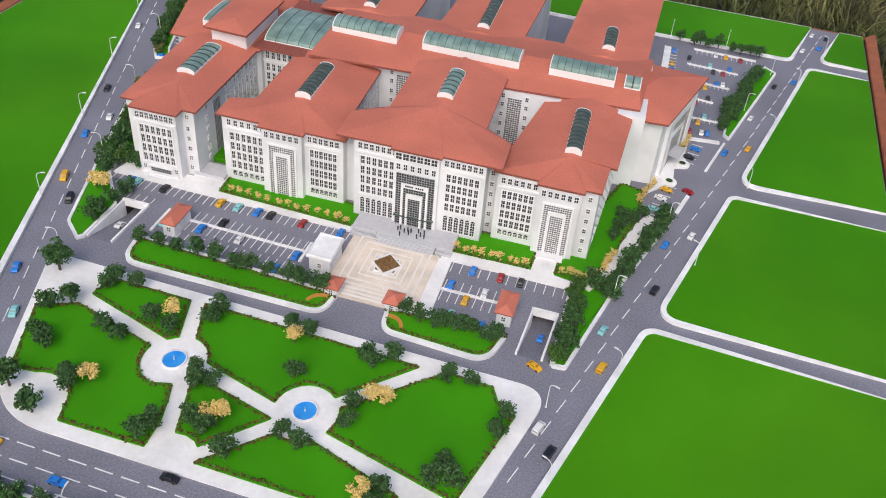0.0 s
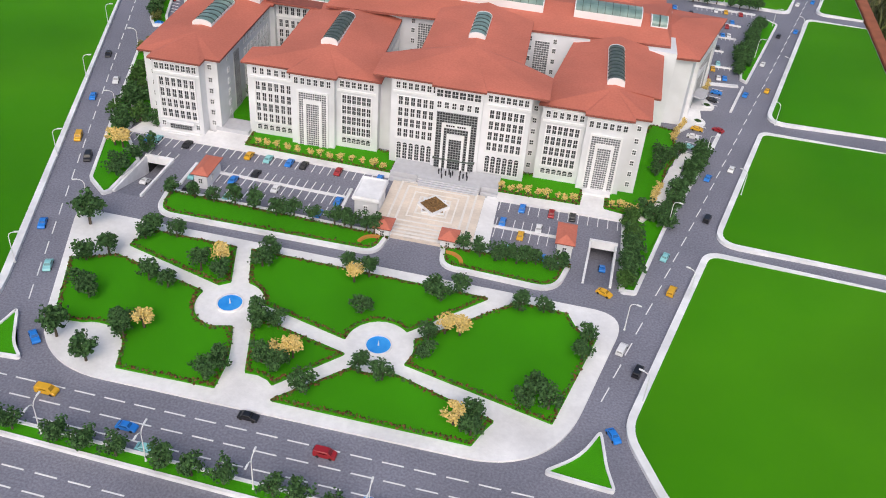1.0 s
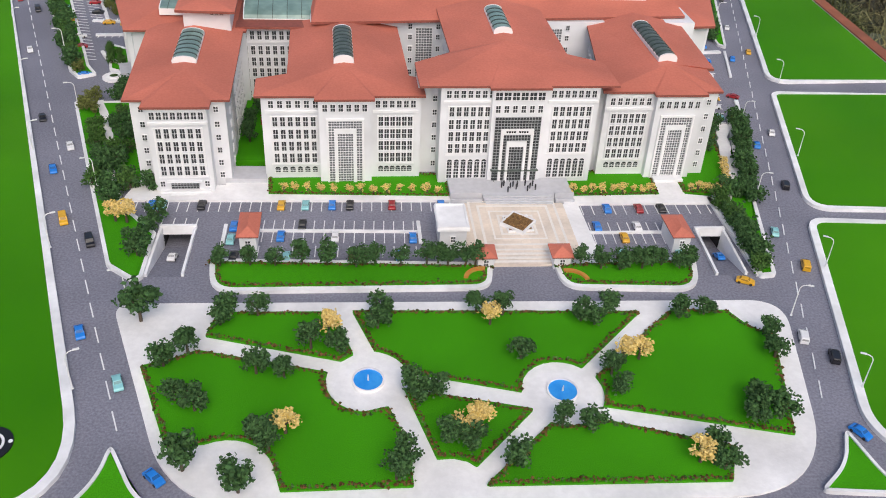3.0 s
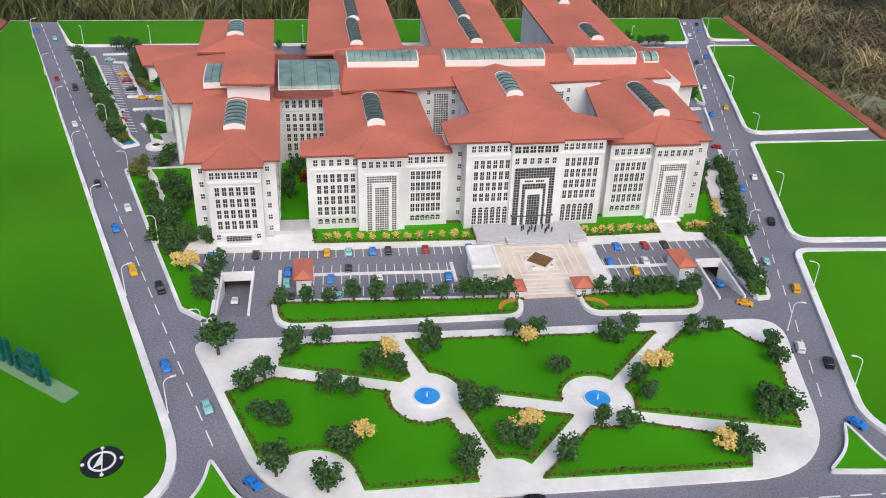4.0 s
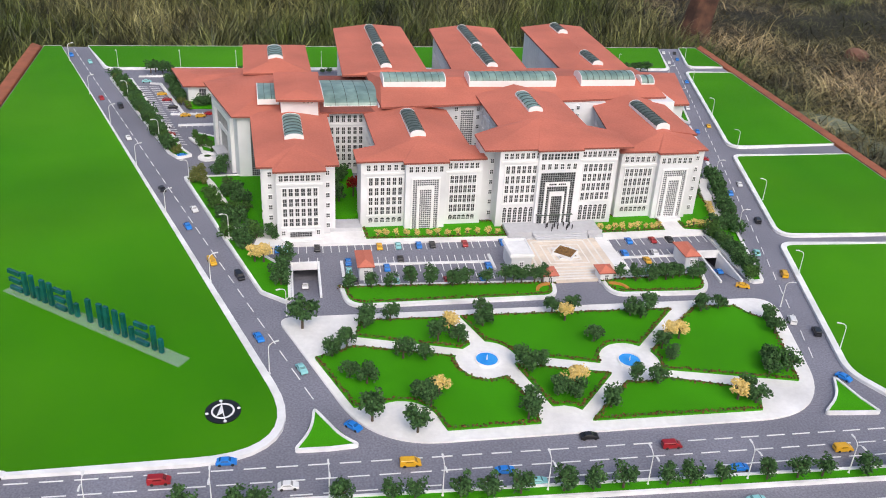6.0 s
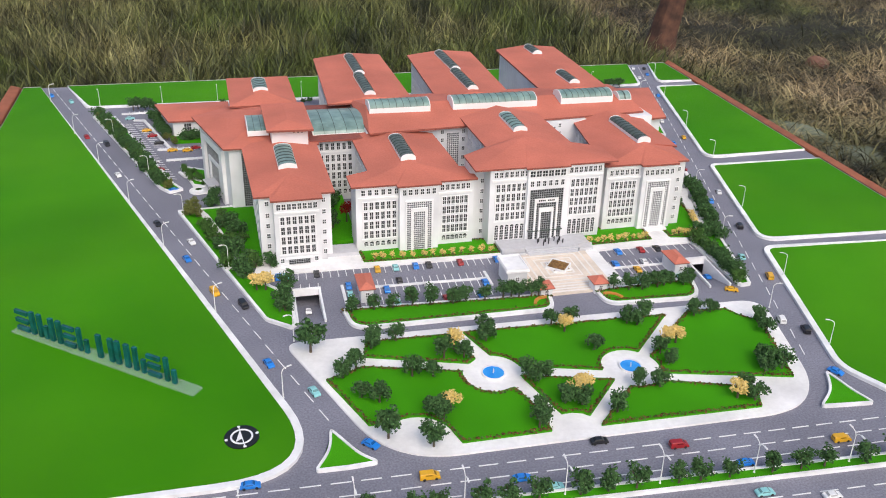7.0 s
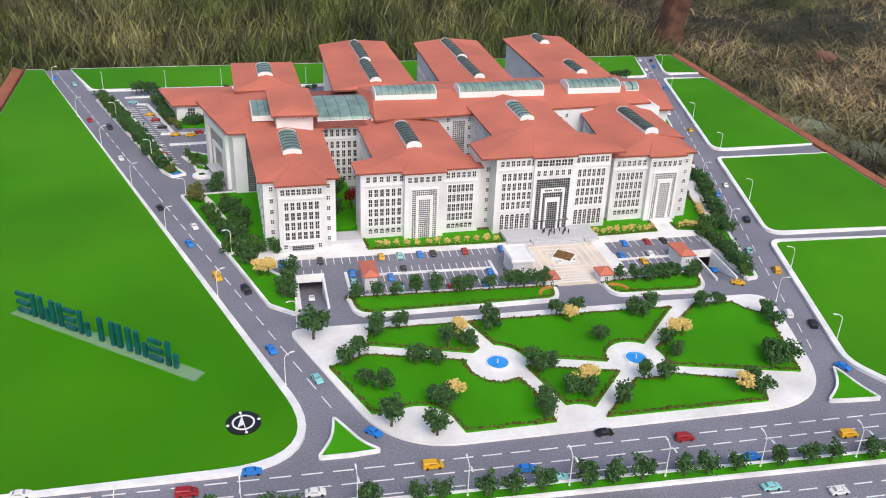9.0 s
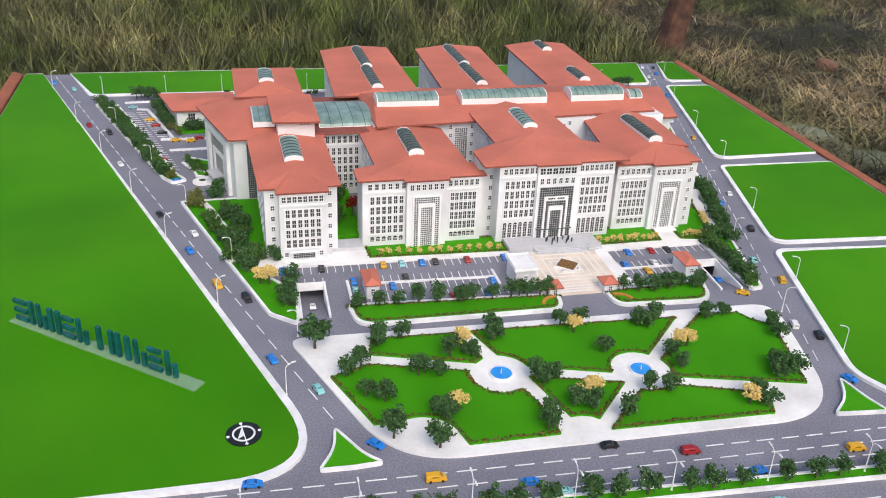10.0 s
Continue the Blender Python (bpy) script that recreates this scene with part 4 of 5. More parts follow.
grid_wall(face(-0.058, 0.320, -90), 0.01, 0.14, 9, (0.0440, 0.0590, 0.0745, 0.0945, 0.1115))
grid_wall(face(0.070, 0.172, 90), 0.01, 0.14, 9, (0.0440, 0.0590, 0.0745, 0.0945, 0.1115))
grid_wall(face(0.151, 0.310, -100.3), 0.01, 0.15, 10, (0.0440, 0.0590, 0.0745, 0.0945))
for x in (-0.110, 0.071):
    fK = face(x, 0.3045)
    glaze("glazing", grid_mesh(0.022, 0.098, 6, 28), house, fK @ Matrix.Translation((0.026, 0, 0.008)), "tall courtyard glazing with a fine grid")
    column(fK, 0.007, (0.030, 0.046, 0.062, 0.078, 0.094, 0.108))
    column(fK, 0.045, (0.030, 0.046, 0.062, 0.078, 0.094, 0.108))
for x, lean in ((-0.258, 2.8), (-0.050, 3.2), (0.165, 2.6)):
    grid_wall(face(x, 0.752, -90 - lean), 0.01, 0.27, 18, (0.029, 0.044, 0.059, 0.0745, 0.0945, 0.108))
grid_wall(face(0.254, 0.1055, 85), 0.02, 0.19, 8, (0.0155, 0.0310, 0.0468, 0.0625, 0.0785, 0.0965), W_SMALL)

# skewed side blocks with a great portal
def side_portal(f, length):
    m = f @ Matrix.Translation((length / 2, 0, 0))
    bm = bmesh.new()
    w, h, d = length * 0.62, 0.082, 0.006
    for s in (-1, 1):
        box(bm, s * w / 2 - 0.007, s * w / 2 + 0.007, -d, 0, 0, h, 0, m)
    box(bm, -w / 2 - 0.007, w / 2 + 0.007, -d, 0, h, h + 0.011, 0, m)
    part("portal_frame", bm, M_TRIM, house, "great white side portal frame")
    glaze("glazing", grid_mesh(w - 0.016, h - 0.006, 24, 20, bars=M_MULLION), house, m @ Matrix.Translation((0, 0, 0.002)), "dark side portal glazing")
    bm = bmesh.new()
    for s in (-1, 1):
        box(bm, s * w * 0.27 - 0.003, s * w * 0.27 + 0.003, -0.003, 0, 0, h * 0.7, 0, m)
    box(bm, -w * 0.27 + 0.003, w * 0.27 - 0.003, -0.003, 0, h * 0.62, h * 0.7, 0, m)
    part("inner_frame", bm, M_TRIM, house)
    part("side_canopy", box(bmesh.new(), -0.018, 0.018, -0.02, 0, 0.018, 0.020, 0, m), M_GREY, house)
    trim(f, 0, length, 0.099, 0.103, 0.002)


side_portal(face(-0.507, 0.450, math.degrees(math.atan2(-0.154, 0.044))), 0.160)
side_portal(face(0.330, 0.326, math.degrees(math.atan2(0.164, 0.056))), 0.173)
glaze("glazing", grid_mesh(0.012, 0.090, 4, 28, bars=M_MULLION), house, face(-0.463, 0.296, 0) @ Matrix.Translation((0.026, 0, 0.005)), "tall dark stair glazing")
glaze("glazing", grid_mesh(0.012, 0.090, 4, 28, bars=M_MULLION), house, face(0.262, 0.322, 3) @ Matrix.Translation((0.012, 0, 0.005)), "tall dark stair glazing")
windows(face(-0.562, 0.656), (0.028, 0.066), 0.019, window_mesh(0.013, 0.020, 3, 3))
windows(face(-0.394, 0.280), (0.036, 0.042, 0.048), 0.1315, window_mesh(0.0035, 0.0035))


shift(house, 0, 0, 1.35, (0.25, 0.105))

# ---- small buildings on the forecourt ----
def booth(x0, x1, y0, y1, h, label, over=0.003, flat=False):
    b = thing("gatehouse" if not flat else "canopy_hut", label, "booth", ((x0 + x1) / 2, (y0 + y1) / 2, 0), "gatehouses")
    part("wall", box(bmesh.new(), x0, x1, y0, y1, 0, h), M_WALL, b)
    bm = bmesh.new()
    X0, X1, Y0, Y1 = x0 - over, x1 + over, y0 - over, y1 + over
    if flat:
        box(bm, X0, X1, Y0, Y1, h, h + 0.004)
        bmesh.ops.bevel(bm, geom=bm.edges[:], offset=0.0006, segments=2, affect="EDGES")
        part("roof", bm, M_KERB, b, "flat white roof slab")
        bm = bmesh.new()
        o = rect(X0 + 0.001, X1 - 0.001, Y0 + 0.001, Y1 - 0.001)
        ring(bm, ccw(o), inset(o, 0.0018), h + 0.004, h + 0.0055)
        part("parapet", bm, M_KERB, b)
    else:
        r = min(X1 - X0, Y1 - Y0) / 2
        cx, cy = (X0 + X1) / 2, (Y0 + Y1) / 2
        k = max(0, (Y1 - Y0) / 2 - r)
        c = [bm.verts.new((x, y, h)) for x, y in rect(X0, X1, Y0, Y1)]
        d = [bm.verts.new((x, y, h - 0.0012)) for x, y in rect(X0, X1, Y0, Y1)]
        a, e = bm.verts.new((cx, cy - k - 0.0002, h + 0.006)), bm.verts.new((cx, cy + k + 0.0002, h + 0.006))
        for q in ((c[0], c[1], a), (c[1], c[2], e, a), (c[2], c[3], e), (c[3], c[0], a, e)):
            bm.faces.new(q)
        for i in range(4):
            bm.faces.new((c[i], c[(i + 1) % 4], d[(i + 1) % 4], d[i])).material_index = 1
        bm.faces.new(d).material_index = 1
        part("roof", bm, (M_ROOF, M_EAVE), b)
    glaze("window", W_SMALL, b, pose((x0 + x1) / 2, y0, h * 0.55))
    glaze("window", W_SMALL, b, pose(x1, y0 + (y1 - y0) * 0.35, h * 0.55, 0, 0, 90))
    return b


booth(-0.060, -0.043, -0.083, -0.064, 0.0165, "white gatehouse with a terracotta hipped roof at the plaza entrance")
booth(0.021, 0.039, -0.083, -0.064, 0.0165, "white gatehouse with a terracotta hipped roof at the plaza entrance")
booth(-0.306, -0.289, -0.049, -0.009, 0.021, "long white booth with a terracotta hipped roof in the car park")
booth(0.161, 0.180, -0.056, -0.018, 0.021, "long white booth with a terracotta hipped roof in the car park")
booth(-0.097, -0.068, -0.047, -0.006, 0.024, "white flat-roofed hut beside the plaza", flat=True)

# ---- parking lines and kerbs ----
LINE = mesh_of("bay_line", box(bmesh.new(), -0.0005, 0.0005, -0.0095, 0.0095, 0, 0.0005), M_LINE)
DASH = mesh_of("lane_dash", box(bmesh.new(), -0.011, 0.011, -0.0006, 0.0006, 0, 0.0005), M_LINE)
DASH2 = mesh_of("lane_dash", box(bmesh.new(), -0.0103, 0.0103, -0.0006, 0.0006, 0, 0.0005), M_LINE)
marks = thing("road_markings", "white painted lane dashes and parking bay lines", "marking", (0, 0, 0), kind="structure")


def bays(ax, ay, bx, by, n, turn, me=LINE):
    for i in range(n):
        t = i / (n - 1)
        link("bay_line", me, marks, pose(ax + (bx - ax) * t, ay + (by - ay) * t, 0.0002, 0, 0, turn))


def kerb_bar(ax, ay, bx, by, w=0.003, h=0.0025):
    d = Vector((bx - ax, by - ay))
    m = pose(ax, ay, 0, 0, 0, math.degrees(math.atan2(d.y, d.x)))
    part("kerb_bar", box(bmesh.new(), 0, d.length, -w / 2, w / 2, 0, h, 0, m), M_KERB, marks)


bays(-0.440, 0.0365, -0.076, 0.0355, 33, -1)
bays(-0.286, 0.000, -0.122, -0.004, 16, -2)
bays(-0.286, -0.0215, -0.122, -0.026, 16, -2)
kerb_bar(-0.294, -0.011, -0.117, -0.0155, 0.003)
kerb_bar(-0.116, 0.004, -0.116, -0.036, 0.004)
kerb_bar(-0.326, -0.049, -0.326, 0.000, 0.004)
bays(-0.300, -0.047, -0.110, -0.051, 17, -2)
bays(-0.432, 0.006, -0.358, 0.004, 7, -2)
bays(0.079, 0.0262, 0.236, 0.0282, 13, 0)
bays(0.080, -0.0085, 0.160, -0.0085, 8, -1)
bays(0.080, -0.0305, 0.160, -0.0305, 8, -1)
kerb_bar(0.070, -0.0195, 0.164, -0.0195, 0.003)
bays(-0.674, 0.735, -0.572, 0.425, 27, 80)
bays(-0.652, 0.735, -0.602, 0.590, 14, 80)
kerb_bar(-0.662, 0.755, -0.640, 0.752, 0.006)
kerb_bar(-0.641, 0.752, -0.582, 0.580, 0.006)
kerb_bar(-0.604, 0.573, -0.520, 0.573, 0.006)
bays(-0.600, 0.577, -0.525, 0.577, 8, 0)
kerb_bar(-0.585, 0.515, -0.514, 0.520, 0.006)
bays(-0.580, 0.515, -0.518, 0.520, 7, 0)
kerb_bar(-0.690, 0.800, -0.610, 0.806, 0.006)
bays(-0.675, 0.808, -0.615, 0.812, 7, 0)
kerb_bar(0.362, 0.777, 0.466, 0.774)
bays(0.368, 0.777, 0.460, 0.774, 10, 0)
kerb_bar(0.400, 0.706, 0.450, 0.704)
bays(0.404, 0.706, 0.446, 0.704, 6, 0)
kerb_bar(0.380, 0.638, 0.420, 0.635)
bays(0.384, 0.638, 0.416, 0.636, 5, 0)
kerb_bar(0.372, 0.565, 0.430, 0.567)
bays(0.376, 0.565, 0.426, 0.567, 6, 0)
kerb_bar(0.373, 0.850, 0.503, 0.852, 0.005)
bays(0.380, 0.842, 0.495, 0.844, 12, 0)
kerb_bar(0.318, 0.835, 0.318, 0.715, 0.014)
bays(0.330, 0.83, 0.330, 0.72, 9, 90)
kerb_bar(0.380, 0.490, 0.435, 0.498, 0.008)
kerb_bar(0.444, 0.500, 0.414, 0.398, 0.004)
kerb_bar(0.389, 0.316, 0.374, 0.265, 0.006)
bays(0.360, 0.332, 0.336, 0.248, 7, 80)
bays(0.398, 0.474, 0.384, 0.414, 5, 80)

for k, y0 in enumerate((-0.3908, -0.4093, -0.4278)):
    for i in range(51):
        x = -0.86 + i * 0.0301 + 0.006 * k
        if k < 2 or -0.42 < x:
            link("lane_dash", DASH2, marks, pose(x, y0 - 0.034 * x, 0.0002, 0, 0, -1.95))
for y0 in (-0.4825, -0.5005, -0.5185):
    for i in range(49):
        x = -0.83 + i * 0.0310
        link("lane_dash", DASH2, marks, pose(x, y0 - 0.050 * x, 0.0002, 0, 0, -2.8))
for i in range(38):
    t = i / 37
    x, y = -0.853 + t * (0.853 - 0.383), 0.990 - t * (0.990 + 0.272)
    link("lane_dash", DASH, marks, pose(x, y, 0.0002, 0, 0, -69.6))
for i in range(38):
    t = i / 37
    x, y = 0.652 - t * (0.652 - 0.232), 1.045 - t * (1.045 + 0.262)
    link("lane_dash", DASH, marks, pose(x, y, 0.0002, 0, 0, 72.2))

# ---- trees, bushes ----
def tree_mesh(seed, r, h, lumps, leaf=260, squash=0.8, spread=1.0):
    """Crown of clumps and small leaf flakes about the point (0, 0, h)."""
    g = random.Random(seed)
    spots, vs, fs = [], [], []
    cs = []
    for i in range(lumps):
        a, q, z = g.uniform(0, 6.28), r * spread * math.sqrt(g.random()) * 0.72, g.uniform(-0.55, 0.6) * r * squash
        q *= math.sqrt(max(0.15, 1 - (z / (r * squash)) ** 2))
        cs.append((q * math.cos(a), q * math.sin(a), h + z, r * g.uniform(0.22, 0.38)))
    for x, y, z, s in cs:
        for _ in range(11):
            spots.append((x + g.gauss(0, s * 0.5), y + g.gauss(0, s * 0.5), z + g.gauss(0, s * 0.45), s * g.uniform(0.2, 0.45), 0))
        for _ in range(leaf // lumps):
            n = Vector((g.gauss(0, 1), g.gauss(0, 1), g.gauss(0, 1))).normalized()
            p = Vector((x, y, z)) + n * s * g.uniform(0.8, 1.15)
            u = Vector((g.gauss(0, 1), g.gauss(0, 1), g.gauss(0, 1))).normalized() * s * 0.2
            w = n.cross(u).normalized() * s * 0.2
            o = len(vs)
            vs += [tuple(p - u - w), tuple(p + u - w), tuple(p + u + w), tuple(p - u + w)]
            fs.append((o, o + 1, o + 2, o + 3))
    me = crumbs(spots, g)
    bm = bmesh.new()
    bm.from_mesh(me)
    v = [bm.verts.new(p) for p in vs]
    for f in fs:
        bm.faces.new([v[i] for i in f])
    return bm


def trunk_mesh(h, r=0.0009, limbs=5, spread=0.006, seed=1):
    g = random.Random(seed)
    bm = bmesh.new()
    bmesh.ops.create_cone(bm, segments=7, radius1=r * 1.5, radius2=r, depth=h * 0.6, cap_ends=True, matrix=Matrix.Translation((0, 0, h * 0.3)))
    for i in range(limbs):
        a = 6.28 * i / limbs + g.uniform(-.3, .3)
        d = Vector((math.cos(a) * spread, math.sin(a) * spread, h * 0.55))
        m = Matrix.Translation(Vector((0, 0, h * 0.55)) + d / 2) @ d.to_track_quat("Z", "Y").to_matrix().to_4x4()
        bmesh.ops.create_cone(bm, segments=5, radius1=r * 0.8, radius2=r * 0.3, depth=d.length, cap_ends=True, matrix=m)
    return bm


def make_tree(name, label, category, group, seed, r, h, lumps, material, leaf=260, squash=0.8):
    t = thing(name, label, category, (0, 0, 0), group, loose=True)
    part("trunk", trunk_mesh(h, 0.0008 if r < 0.013 else 0.0010, 5, r * 0.45, seed), M_BARK, t)
    part("crown", tree_mesh(seed, r, h, lumps, leaf, squash), material, t)
    return t


def place(protos, spots, z, seed, lo=0.85, hi=1.15):
    """Set the prototypes, then their copies, at the spots, each with its own turn and size."""
    g = random.Random(seed)
    used = place.used
    for i, (x, y) in enumerate(spots):
        p = protos[g.randrange(len(protos))]
        s = g.uniform(lo, hi)
        m = laid(pose(x, y, z, 0, 0, g.uniform(0, 360)), True) @ Matrix.Diagonal((s, s, s * g.uniform(0.9, 1.1), 1))
        if p.name not in used:
            used.add(p.name)
            p.matrix_basis = m
        else:
            c = copy_thing(p, Matrix())
            c.matrix_basis = m


place.used = set()

TREES = [make_tree("tree", "dark green model tree with a clumpy foam crown", "tree", "park trees", 10 + i, 0.0150, 0.0170, 22, M_LEAF, 420) for i in range(4)]
BIG = [make_tree("tree", "spreading dark green model tree with a visible trunk", "tree", "park trees", 30, 0.0170, 0.0240, 22, M_LEAF, 420, 0.6)]
STREET = [make_tree("tree", "small round dark green street tree", "tree", "street trees", 40 + i, 0.0128, 0.0158, 20, M_LEAF, 360) for i in range(3)]
BUSH = [make_tree("bush", "dark green clumpy bush in a planted strip", "bush", "strip bushes", 50 + i, 0.0140, 0.0095, 18, M_LEAF, 320, 0.8) for i in range(3)]
BUSH2 = [make_tree("bush", "mid green clumpy bush in a planted strip", "bush", "strip bushes", 60 + i, 0.0130, 0.0090, 18, M_LEAF2, 320, 0.8) for i in range(2)]
YELLOW = [make_tree("yellow_tree", "yellow blossoming model tree", "tree", "yellow trees", 70 + i, 0.0135, 0.0175, 26, M_YELLOW, 120, 0.5) for i in range(2)]
YBUSH = [make_tree("yellow_bush", "small yellow blossoming bush", "bush", "yellow bushes", 80 + i, 0.0068, 0.0060, 12, M_YELLOW, 70, 0.8) for i in range(2)]
OLIVE = [make_tree("bush", "olive green rounded bush in a planted strip", "bush", "strip bushes", 95 + i, 0.0125, 0.0100, 18, M_OLIVE, 320, 0.85) for i in range(2)]
RED = [make_tree("red_tree", "dark red model tree in a courtyard", "tree", "", 90, 0.0115, 0.020, 14, M_REDLEAF)]

PARK_TREES = [
    (-0.312, -0.163), (-0.308, -0.151), (-0.279, -0.152), (-0.354, -0.215), (-0.336, -0.199), (-0.338, -0.255), (-0.320, -0.267), (-0.274, -0.227), (-0.250, -0.232), (-0.263, -0.301), (-0.257, -0.312),
    (-0.228, -0.198), (-0.204, -0.202), (-0.164, -0.155), (-0.167, -0.173), (-0.134, -0.264), (-0.118, -0.256), (-0.138, -0.253), (-0.114, -0.309), (-0.096, -0.315), (-0.158, -0.343), (-0.148, -0.327),
    (-0.071, -0.152), (-0.046, -0.158), (0.042, -0.174), (0.059, -0.156), (0.030, -0.168), (-0.038, -0.217), (0.130, -0.167), (0.157, -0.163), (0.041, -0.240), (0.043, -0.261), (0.208, -0.197),
    (0.204, -0.224), (0.160, -0.280), (0.152, -0.299), (0.176, -0.298), (-0.017, -0.297), (0.008, -0.302), (-0.062, -0.335), (0.105, -0.326), (0.106, -0.347)]
place(TREES, PARK_TREES, 0.004, 1, 0.78, 1.0)
place(BIG, [(-0.385, -0.154)], 0.002, 2, 1.2, 1.25)
place(BIG, [(-0.321, -0.325), (-0.277, -0.347)], 0.002, 32, 0.9, 0.98)
place(YELLOW, [(-0.212, -0.183), (-0.245, -0.294), (-0.060, -0.171), (-0.098, -0.301), (-0.086, -0.296), (0.088, -0.339), (0.056, -0.224), (0.072, -0.222), (-0.442, 0.004), (-0.430, 0.002)], 0.004, 3, 0.85, 1.1)
place(STREET, [(-0.323, -0.076), (-0.293, -0.076), (-0.268, -0.077), (-0.241, -0.075), (-0.216, -0.075), (-0.186, -0.081), (-0.166, -0.073), (-0.140, -0.079),
               (-0.113, -0.077), (-0.091, -0.080), (-0.072, -0.079), (-0.179, -0.077), (-0.101, -0.076), (-0.062, -0.080)], 0.0045, 4, 0.85, 1.1)
place(STREET, [(0.050, -0.083), (0.071, -0.089), (0.091, -0.091), (0.116, -0.089), (0.139, -0.084), (0.157, -0.090), (0.103, -0.087), (0.128, -0.086), (0.168, -0.084)], 0.0045, 5, 0.85, 1.1)
MEDIAN = [-0.50, -0.455, -0.435, -0.36, -0.315, -0.294, -0.251, -0.225, -0.194, -0.152, -0.123, -0.093, -0.048, -0.024, 0.008, 0.056, 0.089, 0.116, 0.164, 0.20, 0.235, 0.30, 0.34]
place(STREET, [(x, -0.4515 - 0.055 * x) for x in MEDIAN], 0.003, 6, 0.9, 1.15)
G = random.Random(21)


def strip(a, b, n, wide):
    return [(a[0] + (b[0] - a[0]) * (i + 0.5) / n + G.uniform(-wide, wide), a[1] + (b[1] - a[1]) * (i + 0.5) / n + G.uniform(-wide, wide)) for i in range(n)]


place(BUSH + BUSH2, strip((-0.733, 0.79), (-0.583, 0.388), 38, 0.005), 0.003, 7, 0.85, 1.15)
place(OLIVE, [(-0.532, 0.290), (-0.525, 0.254), (-0.536, 0.262)], 0.003, 8, 0.95, 1.15)
place(OLIVE, [(-0.588, 0.621), (-0.573, 0.596), (-0.575, 0.378), (-0.592, 0.404), (-0.728, 0.768), (-0.700, 0.70), (-0.655, 0.575)], 0.003, 29, 0.7, 0.95)
place(BUSH + BUSH[:1] + BUSH2, [(-0.503, 0.295), (-0.486, 0.242), (-0.471, 0.221), (-0.499, 0.165), (-0.512, 0.214), (-0.460, 0.183), (-0.459, 0.153), (-0.471, 0.181), (-0.464, 0.127), (-0.475, 0.101), (-0.492, 0.139), (-0.449, 0.088), (-0.468, 0.066), (-0.419, 0.072), (-0.456, 0.044), (-0.496, 0.318), (-0.480, 0.119), (-0.505, 0.185), (-0.484, 0.079), (-0.443, 0.071), (-0.485, 0.211), (-0.476, 0.150)], 0.003, 9, 0.9, 1.2)
place(BUSH, [(-0.440, 0.072), (-0.462, 0.062), (-0.405, -0.010), (-0.410, -0.040), (-0.408, -0.055), (-0.400, 0.012)], 0.003, 10)
place(BUSH + BUSH2, strip((0.253, 0.045), (0.250, -0.09), 15, 0.004), 0.003, 11)
place(BUSH, strip((0.296, 0.055), (0.362, 0.250), 15, 0.004), 0.003, 12)
place(BUSH, strip((0.262, 0.062), (0.300, 0.045), 4, 0.004), 0.003, 13)
place(BUSH, [(0.292, 0.222), (0.309, 0.219), (0.322, 0.233), (0.290, 0.190), (0.287, 0.165), (0.300, 0.205)], 0.003, 14, 0.75, 0.95)
place(BUSH, strip((0.443, 0.545), (0.505, 0.80), 19, 0.006), 0.003, 15)
place(BUSH + BUSH2, strip((0.440, 0.58), (0.455, 0.64), 5, 0.006), 0.003, 16)
place(STREET, strip((0.335, 0.868), (0.520, 0.872), 9, 0.006) + [(-0.667, 0.817), (-0.658, 0.824), (-0.643, 0.819), (-0.634, 0.827), (-0.622, 0.806)], 0.003, 17)
place(BUSH, strip((-0.622, 0.775), (-0.590, 0.63), 11, 0.005) + strip((-0.560, 0.612), (-0.515, 0.622), 6, 0.006) + [], 0.003, 18)
place(BUSH2, strip((-0.553, 0.470), (-0.536, 0.400), 5, 0.003) + strip((-0.534, 0.445), (-0.515, 0.378), 4, 0.004), 0.003, 31, 0.55, 0.7)
place(BUSH, [(-0.30, 0.835), (-0.285, 0.84), (-0.10, 0.835), (-0.35, 0.845), (-0.42, 0.845), (-0.48, 0.845)], 0.003, 19, 0.5, 0.65)
place(YBUSH, strip((-0.277, 0.066), (-0.080, 0.060), 13, 0.002) + strip((0.071, 0.060), (0.181, 0.063), 9, 0.002) + strip((0.220, 0.065), (0.268, 0.063), 5, 0.002) + strip((0.272, 0.064), (0.293, 0.13), 7, 0.002), 0.003, 20)
place(YBUSH, strip((0.369, 0.435), (0.381, 0.490), 7, 0.002) + strip((0.310, 0.262), (0.333, 0.328), 8, 0.003), 0.003, 22)
place(RED, [(-0.292, 0.187)], 0.008, 23, 1.1, 1.2)
place(TREES, [(-0.306, 0.245), (-0.318, 0.215), (-0.316, 0.170)], 0.008, 24, 0.75, 0.95)

# flower arcs at the plaza ends of the hedge islands
for cx, cy, a0, a1 in ((-0.057, -0.106, 78, 168), (0.034, -0.111, 12, 102)):
    t = thing("flower_bed", "curved orange flower bed on a green island", "flower bed", (cx, cy, 0.0048), "flower beds")
    o, i = arc(cx, cy, 0.0205, a0, a1, 14), arc(cx, cy, 0.0160, a0, a1, 14)
    part("blossom", prism(bmesh.new(), o + list(reversed(i)), 0.0045, 0.0068), M_ORANGE, t)

